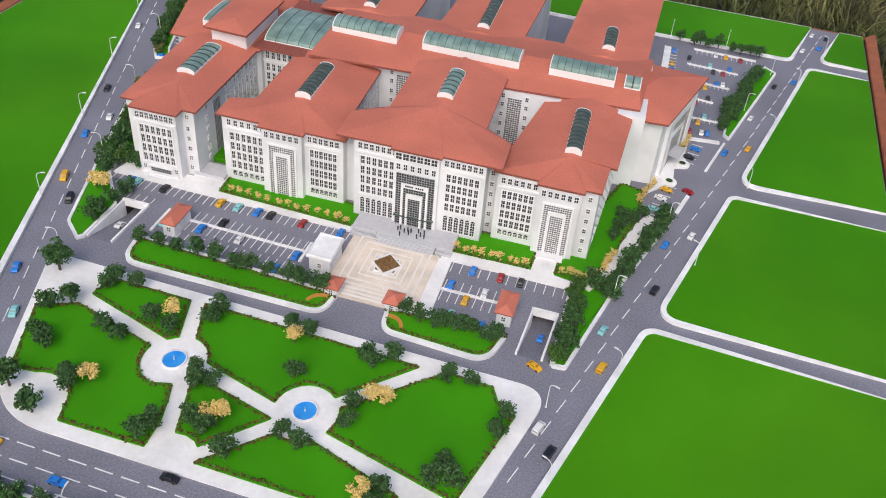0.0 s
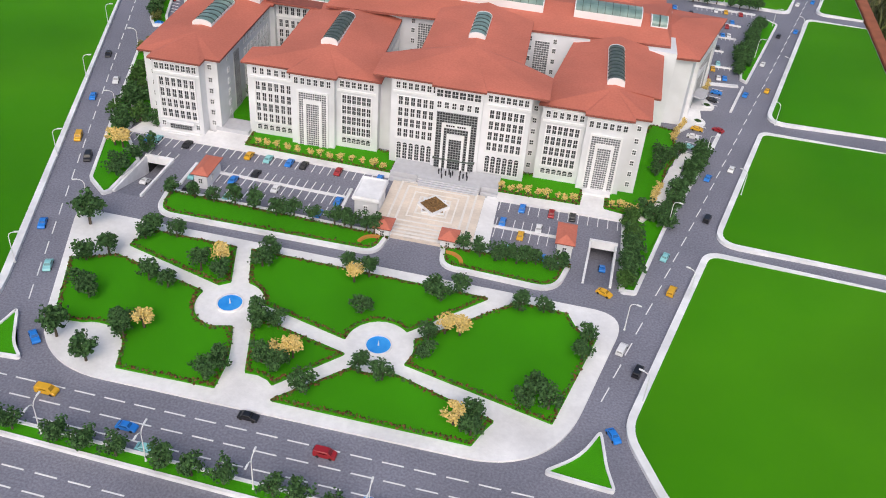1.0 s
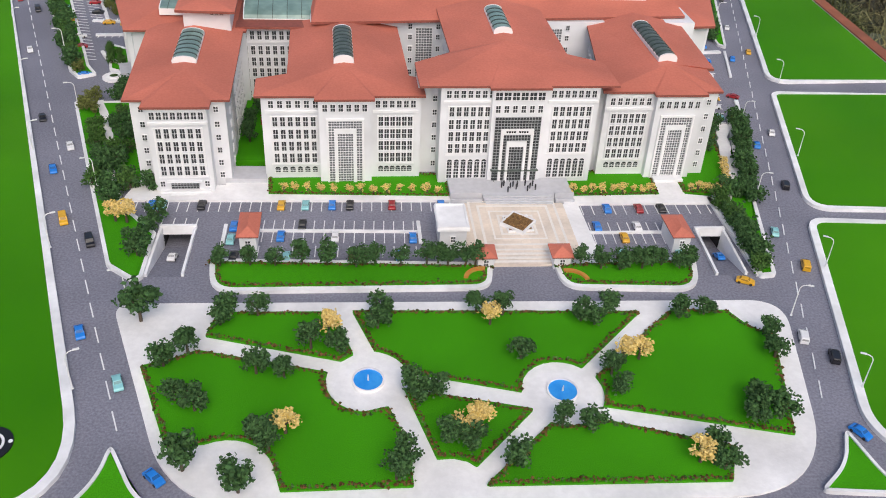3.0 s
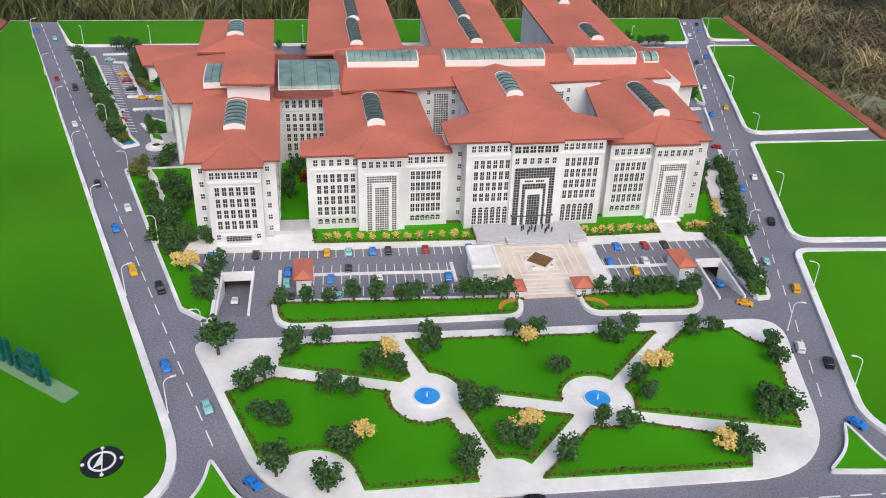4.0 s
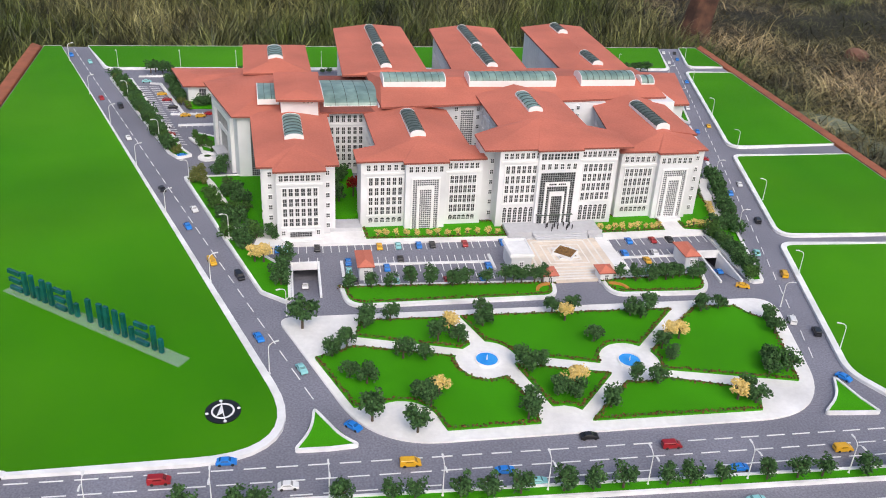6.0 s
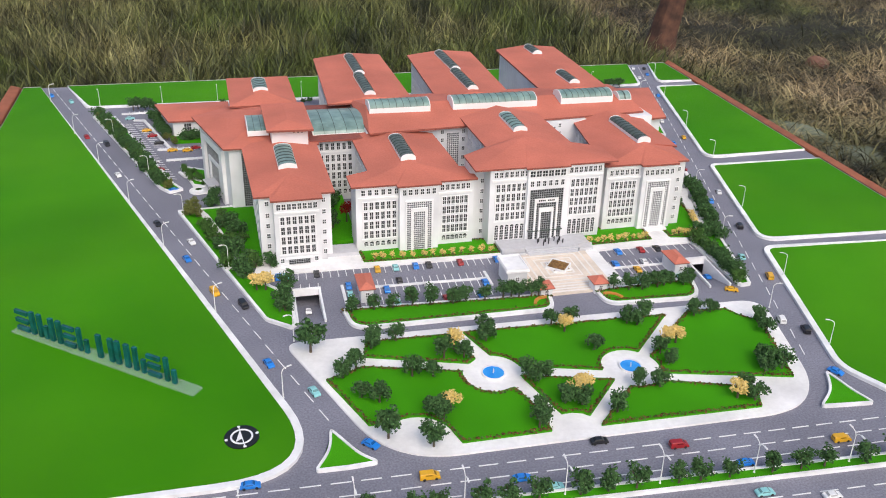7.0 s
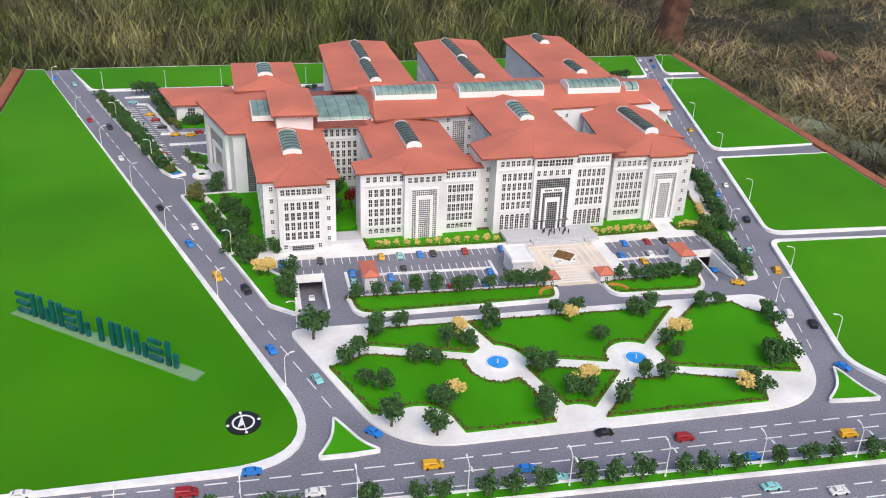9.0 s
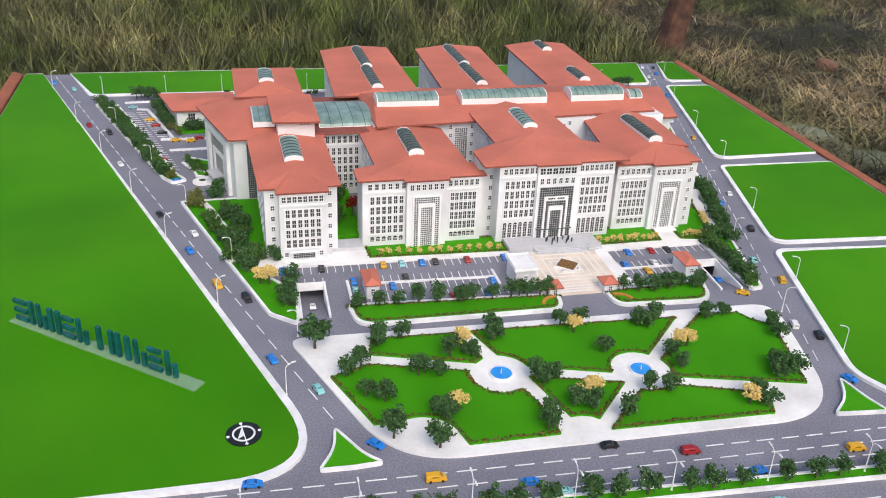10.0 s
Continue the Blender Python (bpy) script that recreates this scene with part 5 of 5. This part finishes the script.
# ---- cars ----
def make_car(colour, van=False):
    kind_ = "van" if van else "car"
    c = thing(kind_, ("small %s plastic model %s standing on the asphalt" % (colour, kind_)).replace("teal", "pale teal"), kind_, (0, 0, 0), kind_ + "s", loose=True)
    prof = [(-0.0112, 0.0012), (-0.0115, 0.0050), (-0.0112, 0.0082), (-0.0100, 0.0089), (0.0035, 0.0088), (0.0068, 0.0056), (0.0104, 0.0046), (0.0112, 0.0030), (0.0112, 0.0012)] if van else [(-0.0105, 0.0012), (-0.0108, 0.0034), (-0.0098, 0.0046), (-0.0072, 0.0050), (-0.0048, 0.0070), (0.0018, 0.0072), (0.0046, 0.0050), (0.0092, 0.0042), (0.0106, 0.0030), (0.0106, 0.0012)]
    bm = bmesh.new()
    l, r = [], []
    for x, z in prof:
        w = (0.0046 if z < 0.0060 else 0.0041) if van else 0.0044 if z < 0.0052 else 0.0034
        l.append(bm.verts.new((x, -w, z)))
        r.append(bm.verts.new((x, w, z)))
    bm.faces.new(l)
    bm.faces.new(r)
    for i in range(len(prof)):
        bm.faces.new((l[i], l[i - 1], r[i - 1], r[i]))
    bmesh.ops.bevel(bm, geom=bm.edges[:], offset=0.0004, segments=1, affect="EDGES")
    part("body", bm, M_CAR[colour], c)
    g = M_TINT[colour]
    up, wide = (0.0014, 0.0005) if van else (0, 0)
    bm = bmesh.new()
    for s in (-1, 1):
        v = [bm.verts.new((x, s * (w + wide), z + up)) for x, w, z in ((-0.0060, 0.00435, 0.0053), (-0.0046, 0.00362 + wide, 0.0067), (0.0014, 0.00362 + wide, 0.0067), (0.0036, 0.00435, 0.0053))]
        bm.faces.new(v)
    part("side_window", bm, g, c)
    for x0, z0, x1, z1 in ((0.0068, 0.0058, 0.0040, 0.0085), (-0.0115, 0.0058, -0.0113, 0.0080)) if van else ((0.0045, 0.0053, 0.0023, 0.0070), (-0.0071, 0.0053, -0.0052, 0.0070)):
        bm = bmesh.new()
        v = [bm.verts.new(p) for p in ((x0, -0.0034, z0), (x0, 0.0034, z0), (x1, 0.003, z1), (x1, -0.003, z1))]
        bm.faces.new(v)
        bmesh.ops.translate(bm, verts=bm.verts, vec=(0.0002 if x0 > 0 else -0.0002, 0, 0.0002))
        part("windscreen", bm, g, c)
    for x in (-0.0066, 0.0064):
        for s in (-1, 1):
            bm = bmesh.new()
            bmesh.ops.create_cone(bm, segments=10, radius1=0.0017, radius2=0.0017, depth=0.0012, cap_ends=True, matrix=pose(x, s * 0.0041, 0.0017, 90))
            part("wheel", bm, M_TYRE, c)
    return c


CARS = {k: make_car(k) for k in M_CAR} | {k + " van": make_car(k, True) for k in ("white", "red", "yellow", "black")}
parked = set()


def car(colour, x, y, turn, z=0.0, pitch=0.0):
    m = laid(pose(x, y, z, 0, pitch, turn), True) @ Matrix.Scale(0.9, 4)
    if colour in parked:
        copy_thing(CARS[colour], Matrix()).matrix_basis = m
    else:
        parked.add(colour)
        CARS[colour].matrix_basis = m


K = {"b": "blue", "t": "teal", "r": "red", "y": "yellow", "k": "black", "w": "white", "W": "white van", "R": "red van", "Y": "yellow van", "K": "black van"}


def cars(colours, spots, turn):
    for k, (x, y) in zip(colours, spots):
        car(K[k], x, y, turn)


cars("btrKwkwbYKbt", [(-0.852, 0.947), (-0.804, 0.897), (-0.742, 0.660), (-0.700, 0.614), (-0.664, 0.452), (-0.585, 0.239), (-0.532, 0.167), (-0.537, 0.113), (-0.498, 0.010),
                      (-0.461, -0.030), (-0.436, -0.168), (-0.389, -0.232)], -69.5)
car("blue", -0.341, -0.331, -45)
car("blue", 0.242, -0.314, -58)
cars("bRwYbtkRYbtww", [(-0.465, -0.366), (-0.524, -0.383), (-0.408, -0.404), (-0.291, -0.389), (-0.201, -0.410), (-0.173, -0.428), (-0.101, -0.374), (-0.019, -0.397), (0.164, -0.424),
                       (0.037, -0.436), (0.032, -0.478), (0.097, -0.496), (-0.670, -0.358)], -2.4)
cars("bywbKtY", [(0.445, 0.468), (0.486, 0.498), (0.400, 0.215), (0.363, 0.180), (0.356, 0.077), (0.297, -0.022), (0.304, -0.085)], 71)
cars("wkbwbkwWK", [(0.491, 0.607), (0.539, 0.754), (0.579, 0.792), (0.606, 0.950), (0.644, 0.980), (0.663, 1.037), (0.632, 1.041), (0.247, -0.196), (0.265, -0.224)], 71)
car("red", 0.388, 0.327, 150)
car("yellow", 0.224, -0.110, -25)
cars("btkytbkrb", [(-0.411, 0.037), (-0.400, 0.037), (-0.357, 0.037), (-0.269, 0.036), (-0.242, 0.036), (-0.212, 0.036), (-0.192, 0.036), (-0.144, 0.036), (-0.087, 0.036)], 88)
cars("btbkwbkt", [(-0.317, -0.004), (-0.318, -0.028), (-0.266, -0.023), (-0.244, -0.002), (-0.208, -0.025), (-0.124, -0.028), (-0.312, -0.058), (-0.258, -0.060)], 88)
cars("brkbwy", [(0.109, 0.027), (0.148, 0.027), (0.176, 0.027), (0.088, -0.009), (0.135, -0.010), (0.114, -0.031)], 88)
cars("ttbrb", [(0.103, -0.062), (0.168, -0.064), (0.145, -0.068), (-0.190, -0.061), (-0.140, -0.060)], 88)
car("blue", 0.221, -0.050, 88, -0.0125, 15)
car("white", -0.377, -0.043, 88, -0.0115, 15)
cars("btyryybkt", [(-0.681, 0.689), (-0.658, 0.625), (-0.635, 0.568), (-0.595, 0.468), (-0.631, 0.685), (-0.576, 0.564), (-0.565, 0.369), (-0.603, 0.608), (-0.670, 0.765)], 10)
cars("rwyr", [(-0.618, 0.651), (-0.606, 0.507), (-0.548, 0.560), (-0.533, 0.572)], 12)
cars("bybkwyrtbkrww", [(0.332, 0.822), (0.332, 0.762), (0.332, 0.735), (0.365, 0.803), (0.419, 0.838), (0.440, 0.838), (0.471, 0.838), (0.409, 0.787), (0.449, 0.788), (0.416, 0.762), (0.436, 0.762), (0.365, 0.709), (0.436, 0.716)], 88)
cars("tbykrwbytrwb", [(0.382, 0.712), (0.424, 0.714), (0.402, 0.690), (0.409, 0.648), (0.386, 0.624), (0.375, 0.578), (0.376, 0.552), (0.394, 0.552), (0.405, 0.578), (0.380, 0.515), (0.402, 0.518), (0.413, 0.520)], 88)
cars("bkywt", [(0.394, 0.458), (0.384, 0.428), (0.354, 0.319), (0.346, 0.293), (0.338, 0.260)], -10)

# round planters and pale forecourts before the side entrances
for (px, py), poly in (((-0.524, 0.364), [*arc(-0.524, 0.364, 0.016, 110, 300, 12), (-0.507, 0.350), (-0.470, 0.330), (-0.470, 0.372)]),
                             ((0.374, 0.404), [(0.362, 0.470), (0.381, 0.478), (0.376, 0.425), *arc(0.374, 0.404, 0.013, 60, -90, 10), (0.345, 0.380)]),
                       ((0.356, 0.344), [(0.340, 0.378), (0.362, 0.386), *arc(0.356, 0.344, 0.013, 60, -110, 10), (0.325, 0.300), (0.322, 0.320)])):
    part("forecourt", prism(bmesh.new(), poly, 0, 0.0024), M_PAVE, walkway, "pale entrance forecourt")
    t = thing("round_planter", "low round white planter with green planting", "planter", (px, py, 0.0024), "round planters")
    bm = bmesh.new()
    ring(bm, arc(px, py, 0.0080, 0, 360, 24)[:-1], arc(px, py, 0.0060, 0, 360, 24)[:-1], 0.0, 0.0045)
    part("planter_wall", bm, M_KERB, t)
    part("soil", prism(bmesh.new(), arc(px, py, 0.0062, 0, 360, 24)[:-1], 0.0, 0.0036), M_LEAF2, t)

# ---- street lamps ----
def make_lamp(double):
    l = thing("street_lamp", "white model street lamp with %s curved arm" % ("a double" if double else "one"), "street lamp", (0, 0, 0), "street lamps", loose=True)
    bm = bmesh.new()
    bmesh.ops.create_cone(bm, segments=8, radius1=0.0008, radius2=0.00045, depth=0.038, cap_ends=True, matrix=Matrix.Translation((0, 0, 0.019)))
    bmesh.ops.create_cone(bm, segments=8, radius1=0.0016, radius2=0.0010, depth=0.002, cap_ends=True, matrix=Matrix.Translation((0, 0, 0.001)))
    part("pole", bm, M_POST, l)
    for s in ((1, -1) if double else (1,)):
        bm = bmesh.new()
        pts = [Vector((0, 0, 0.0375)), Vector((s * 0.0015, 0, 0.0412)), Vector((s * 0.0045, 0, 0.0432)), Vector((s * 0.0105, 0, 0.0440))]
        for a, b in zip(pts, pts[1:]):
            m = Matrix.Translation((a + b) / 2) @ (b - a).to_track_quat("Z", "Y").to_matrix().to_4x4()
            bmesh.ops.create_cone(bm, segments=6, radius1=0.00055, radius2=0.0005, depth=(b - a).length * 1.1, cap_ends=True, matrix=m)
        box(bm, min(s * 0.0075, s * 0.0135), max(s * 0.0075, s * 0.0135), -0.0009, 0.0009, 0.0434, 0.0446)
        part("arm", bm, M_POST, l)
    return l


LAMP, LAMP2 = make_lamp(False), make_lamp(True)
first = [True, True]


def lamps(spots, turn, double=False):
    for x, y in spots:
        m = laid(pose(x, y, 0.0025, 0, 0, turn), True) @ Matrix.Scale(0.88, 4)
        if first[double]:
            first[double] = False
            (LAMP2 if double else LAMP).matrix_basis = m
        else:
            copy_thing(LAMP2 if double else LAMP, Matrix()).matrix_basis = m


lamps([(-0.846, 0.90), (-0.767, 0.68), (-0.702, 0.512), (-0.634, 0.327), (-0.571, 0.154), (-0.497, -0.040), (-0.424, -0.237)], 20)
lamps([(-0.546, 0.262), (-0.478, 0.073), (-0.403, -0.127), (-0.61, 0.44), (-0.69, 0.65)], 200)
lamps([(0.484, 0.375), (0.408, 0.150), (0.324, -0.090), (0.526, 0.560), (0.583, 0.77), (0.270, -0.265), (0.652, 0.955)], 160)
lamps([(0.249, -0.165), (0.302, 0.045), (0.362, 0.235), (0.478, 0.63), (0.532, 0.80)], -20)
lamps([(-0.74, 0.862), (-0.61, 0.868), (-0.49, 0.872), (-0.30, 0.878), (0.32, 0.890), (0.44, 0.895)], 270)
lamps([(x, -0.4490 - 0.055 * x) for x in (-0.58, -0.475, -0.372, -0.268, -0.167, -0.067, 0.037, 0.147, 0.25, 0.36)], 90, True)

# tiny dark figures on the terrace
FIG = bmesh.new()
bmesh.ops.create_cone(FIG, segments=7, radius1=0.0007, radius2=0.0011, depth=0.0062, cap_ends=True, matrix=Matrix.Translation((0, 0, 0.0031)))
bmesh.ops.create_icosphere(FIG, subdivisions=1, radius=0.0008, matrix=Matrix.Translation((0, 0, 0.0070)))
fig = mesh_of("figurine", FIG, M_FIG)
for x, y in ((-0.012, 0.062), (-0.009, 0.065), (-0.002, 0.060), (0.002, 0.064), (0.005, 0.058), (0.007, 0.063), (0.017, 0.066), (0.022, 0.060), (0.026, 0.065), (0.028, 0.057), (0.018, 0.054), (-0.006, 0.052)):
    tagged(link("figurine", fig, None, pose(x, y, 0.0088, 0, 0, RNG.uniform(0, 360))), "tiny dark standing figurine on the entrance terrace", "figurine", "figurines")


# ---- meadow round the board ----
GZ = -0.085
ground = thing("ground", "meadow soil with dry litter", "ground", (0, 2, GZ), kind="structure", loose=True)
M_SOILG = mat("meadow soil", (0.016, 0.014, 0.007), 0.95, noise_scale=9, second=(0.030, 0.027, 0.011), bump=1.0, bump_scale=40, patch_scale=2)
N = 90
bm = bmesh.new()
grid = []
for j in range(N + 1):
    for i in range(N + 1):
        x, y = -9 + 20 * i / N, -4 + 22 * j / N
        d = max(0.0, max(-0.95 - x, x - 0.80, -0.7 - y, y - 1.12))
        z = GZ + 0.05 * noise.noise((x * 0.9, y * 0.9, 1)) * min(1, d * 2) + 0.015 * noise.noise((x * 5, y * 5, 3)) * min(1, d * 5)
        grid.append(bm.verts.new((x, y, z)))
for j in range(N):
    for i in range(N):
        o = j * (N + 1) + i
        bm.faces.new((grid[o], grid[o + 1], grid[o + N + 2], grid[o + N + 1]))
part("soil", bm, M_SOILG, ground)
far = bmesh.new()
R0 = 400
v = [far.verts.new(p) for p in ((-R0, -R0, GZ - 0.12), (R0, -R0, GZ - 0.12), (R0, R0, GZ - 0.12), (-R0, R0, GZ - 0.12))]
far.faces.new(v)
part("far_field", far, M_SOILG, ground)


def grass_material(name, greens, dries, bias):
    m = bpy.data.materials.new(name)
    m.use_nodes = True
    n, l = m.node_tree.nodes, m.node_tree.links
    p = n["Principled BSDF"]
    p.inputs["Roughness"].default_value = 0.6
    geo, ramp, ramp2, mix = n.new("ShaderNodeNewGeometry"), n.new("ShaderNodeValToRGB"), n.new("ShaderNodeValToRGB"), n.new("ShaderNodeMix")
    for r, cols in ((ramp, greens), (ramp2, dries)):
        r.color_ramp.elements[0].color, r.color_ramp.elements[1].color = (*cols[0], 1), (*cols[1], 1)
        l.new(geo.outputs["Random Per Island"], r.inputs[0])
    tex, mul = n.new("ShaderNodeTexNoise"), n.new("ShaderNodeMapRange")
    tex.inputs["Scale"].default_value, tex.inputs["Detail"].default_value = 1.6, 6
    l.new(geo.outputs["Position"], tex.inputs["Vector"])
    mul.inputs["From Min"].default_value, mul.inputs["From Max"].default_value = bias - 0.12, bias + 0.12
    l.new(tex.outputs[0], mul.inputs["Value"])
    mix.data_type = "RGBA"
    l.new(mul.outputs[0], mix.inputs[0])
    l.new(ramp.outputs[0], mix.inputs[6])
    l.new(ramp2.outputs[0], mix.inputs[7])
    # Clump noise puts shadowed gaps and lit tufts into the blade colour.
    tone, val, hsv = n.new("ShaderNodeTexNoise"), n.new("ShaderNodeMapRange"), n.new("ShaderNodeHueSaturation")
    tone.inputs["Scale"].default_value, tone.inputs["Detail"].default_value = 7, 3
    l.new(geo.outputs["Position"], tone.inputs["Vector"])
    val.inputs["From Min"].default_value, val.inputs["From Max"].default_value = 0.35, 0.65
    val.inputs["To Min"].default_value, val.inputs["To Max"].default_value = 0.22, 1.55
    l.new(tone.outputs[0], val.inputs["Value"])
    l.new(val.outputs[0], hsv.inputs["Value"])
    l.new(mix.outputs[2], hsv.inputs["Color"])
    l.new(hsv.outputs[0], p.inputs["Base Color"])
    return m


# Near-black ramp ends paint the shaded gaps between blades.
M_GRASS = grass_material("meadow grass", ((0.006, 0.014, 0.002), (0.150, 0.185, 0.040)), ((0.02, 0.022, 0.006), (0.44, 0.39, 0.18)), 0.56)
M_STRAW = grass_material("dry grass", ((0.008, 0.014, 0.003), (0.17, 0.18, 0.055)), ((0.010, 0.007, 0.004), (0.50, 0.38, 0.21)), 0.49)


def blades(name, label, count, area, height, width, lean, material, seed, spread=0.5):
    """Many bent grass blades in one mesh."""
    g = np.random.default_rng(seed)
    pts = area(g, count)
    k = len(pts)
    x, y = pts[:, 0], pts[:, 1]
    h = height * g.uniform(0.45, 1.25, k)
    a = g.uniform(0, 2 * np.pi, k)
    b = g.uniform(0, 2 * np.pi, k)
    w = width * g.uniform(0.6, 1.4, k)
    ln = h * np.minimum(0.995, np.abs(g.normal(lean, lean * spread, k)))
    up = np.sqrt(np.maximum(h ** 2 - ln ** 2, (0.12 * h) ** 2))
    z = GZ - 0.01 + g.uniform(0, 0.03, k) * (spread < 0.3)
    v = np.zeros((k, 5, 3))
    wx, wy = np.cos(a) * w / 2, np.sin(a) * w / 2
    for i, (t, e, s) in enumerate(((0, 0, 1), (0, 0, -1), (0.6, 0.35, -0.8), (0.6, 0.35, 0.8), (1, 1, 0))):
        v[:, i, 0] = x + np.cos(b) * ln * e + wx * s
        v[:, i, 1] = y + np.sin(b) * ln * e + wy * s
        v[:, i, 2] = z + up * t
    me = bpy.data.meshes.new(name)
    base = (np.arange(k) * 5)[:, None]
    quads, tris = base + np.array([0, 1, 2, 3]), base + np.array([3, 2, 4])
    me.vertices.add(k * 5)
    me.vertices.foreach_set("co", v.ravel())
    loops = np.concatenate([quads, tris], 1).ravel()
    me.loops.add(len(loops))
    me.loops.foreach_set("vertex_index", loops.astype(np.int32))
    start = (np.arange(k) * 7)[:, None] + np.array([0, 4])
    me.polygons.add(k * 2)
    me.polygons.foreach_set("loop_start", start.ravel().astype(np.int32))
    me.update(calc_edges=True)
    me.validate()
    me.materials.append(material)
    return tagged(link(name, me, loose=True), label, "grass", kind="stuff")


def clear(p):
    x, y = p[:, 0], p[:, 1]
    inside = (x > -0.985) & (x < 0.715) & (y > -0.7) & (y < 1.132 - 0.015 * x)
    return p[~inside]


def zone(x0, x1, y0, y1, clump=0.0):
    def make(g, n):
        p = np.stack([g.uniform(x0, x1, n), g.uniform(y0, y1, n)], 1)
        if clump:
            c = np.stack([g.uniform(x0, x1, n // 14), g.uniform(y0, y1, n // 14)], 1)
            p = c[g.integers(0, len(c), n)] + g.normal(0, clump, (n, 2))
        return clear(p)
    return make


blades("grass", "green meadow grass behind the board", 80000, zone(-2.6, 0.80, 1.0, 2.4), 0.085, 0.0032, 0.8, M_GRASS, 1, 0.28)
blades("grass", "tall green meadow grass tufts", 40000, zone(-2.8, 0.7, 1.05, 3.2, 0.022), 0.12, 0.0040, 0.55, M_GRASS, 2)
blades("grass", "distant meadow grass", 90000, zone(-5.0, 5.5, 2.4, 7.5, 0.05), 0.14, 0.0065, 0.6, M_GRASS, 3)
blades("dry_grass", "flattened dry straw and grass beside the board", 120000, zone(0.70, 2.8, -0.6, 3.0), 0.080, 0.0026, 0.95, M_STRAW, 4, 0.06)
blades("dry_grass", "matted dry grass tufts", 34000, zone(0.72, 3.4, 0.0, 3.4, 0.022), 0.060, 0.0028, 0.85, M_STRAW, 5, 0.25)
blades("grass", "meadow grass on the near side", 26000, zone(-2.4, -0.9, -0.4, 1.2), 0.09, 0.0040, 0.55, M_GRASS, 6)
blades("grass", "sparse meadow grass before the board", 22000, zone(-2.4, 2.6, -2.6, -0.55), 0.08, 0.0045, 0.7, M_GRASS, 7)

# tree trunk behind the far corner
M_TRUNK = mat("bark", (0.12, 0.055, 0.034), 0.9, noise_scale=30, second=(0.045, 0.022, 0.015), bump=1.0, bump_scale=60, patch_scale=8)
trunk = thing("tree", "reddish brown tree trunk rising from the meadow", "tree", (0.835, 1.470, GZ), loose=True)
bm = bmesh.new()
rings = []
for j in range(15):
    t = j / 14
    c = Vector((0.835 + 0.36 * t + 0.05 * t * t, 1.470 + 0.10 * t, GZ - 0.03 + 1.5 * t))
    row = []
    for i in range(16):
        a = 2 * math.pi * i / 16
        r = (0.040 - 0.008 * t + 0.022 * math.exp(-t * 22)) * (1 + 0.16 * noise.noise((math.cos(a) * 1.6, math.sin(a) * 1.6, t * 5)))
        row.append(bm.verts.new(c + Vector((r * math.cos(a), r * math.sin(a), 0))))
    rings.append(row)
for p, q in zip(rings, rings[1:]):
    for i in range(16):
        bm.faces.new((p[i - 1], p[i], q[i], q[i - 1]))
bm.faces.new(rings[-1])
part("trunk", bm, M_TRUNK, trunk)


def stone(x, y, s, label, material, seed, flat=0.5):
    bm = bmesh.new()
    bmesh.ops.create_icosphere(bm, subdivisions=3, radius=1)
    for v in bm.verts:
        v.co *= 1 + 0.3 * noise.noise(v.co * 1.3 + Vector((seed, 0, 0)))
        v.co = Vector((v.co.x * s[0], v.co.y * s[1], v.co.z * s[2]))
    me = mesh_of("stone", bm, material)
    tagged(link("stone", me, None, pose(x, y, GZ + s[2] * 0.4, 0, 0, seed * 40)), label, "stone", "stones")


M_STONE = mat("stone grey", (0.17, 0.19, 0.14), 0.9, noise_scale=20, second=(0.11, 0.13, 0.08), bump=0.8, bump_scale=60)
M_STONE2 = mat("stone red", (0.20, 0.10, 0.07), 0.9, noise_scale=20, bump=0.8, bump_scale=60)
stone(0.93, 0.70, (0.05, 0.10, 0.025), "grey-green flat stone lying in dry grass", M_STONE, 1)
stone(0.97, 0.54, (0.06, 0.09, 0.02), "grey-green flat stone lying in dry grass", M_STONE, 2)
stone(1.45, 1.31, (0.045, 0.035, 0.03), "reddish brown stone in dry grass", M_STONE2, 3)
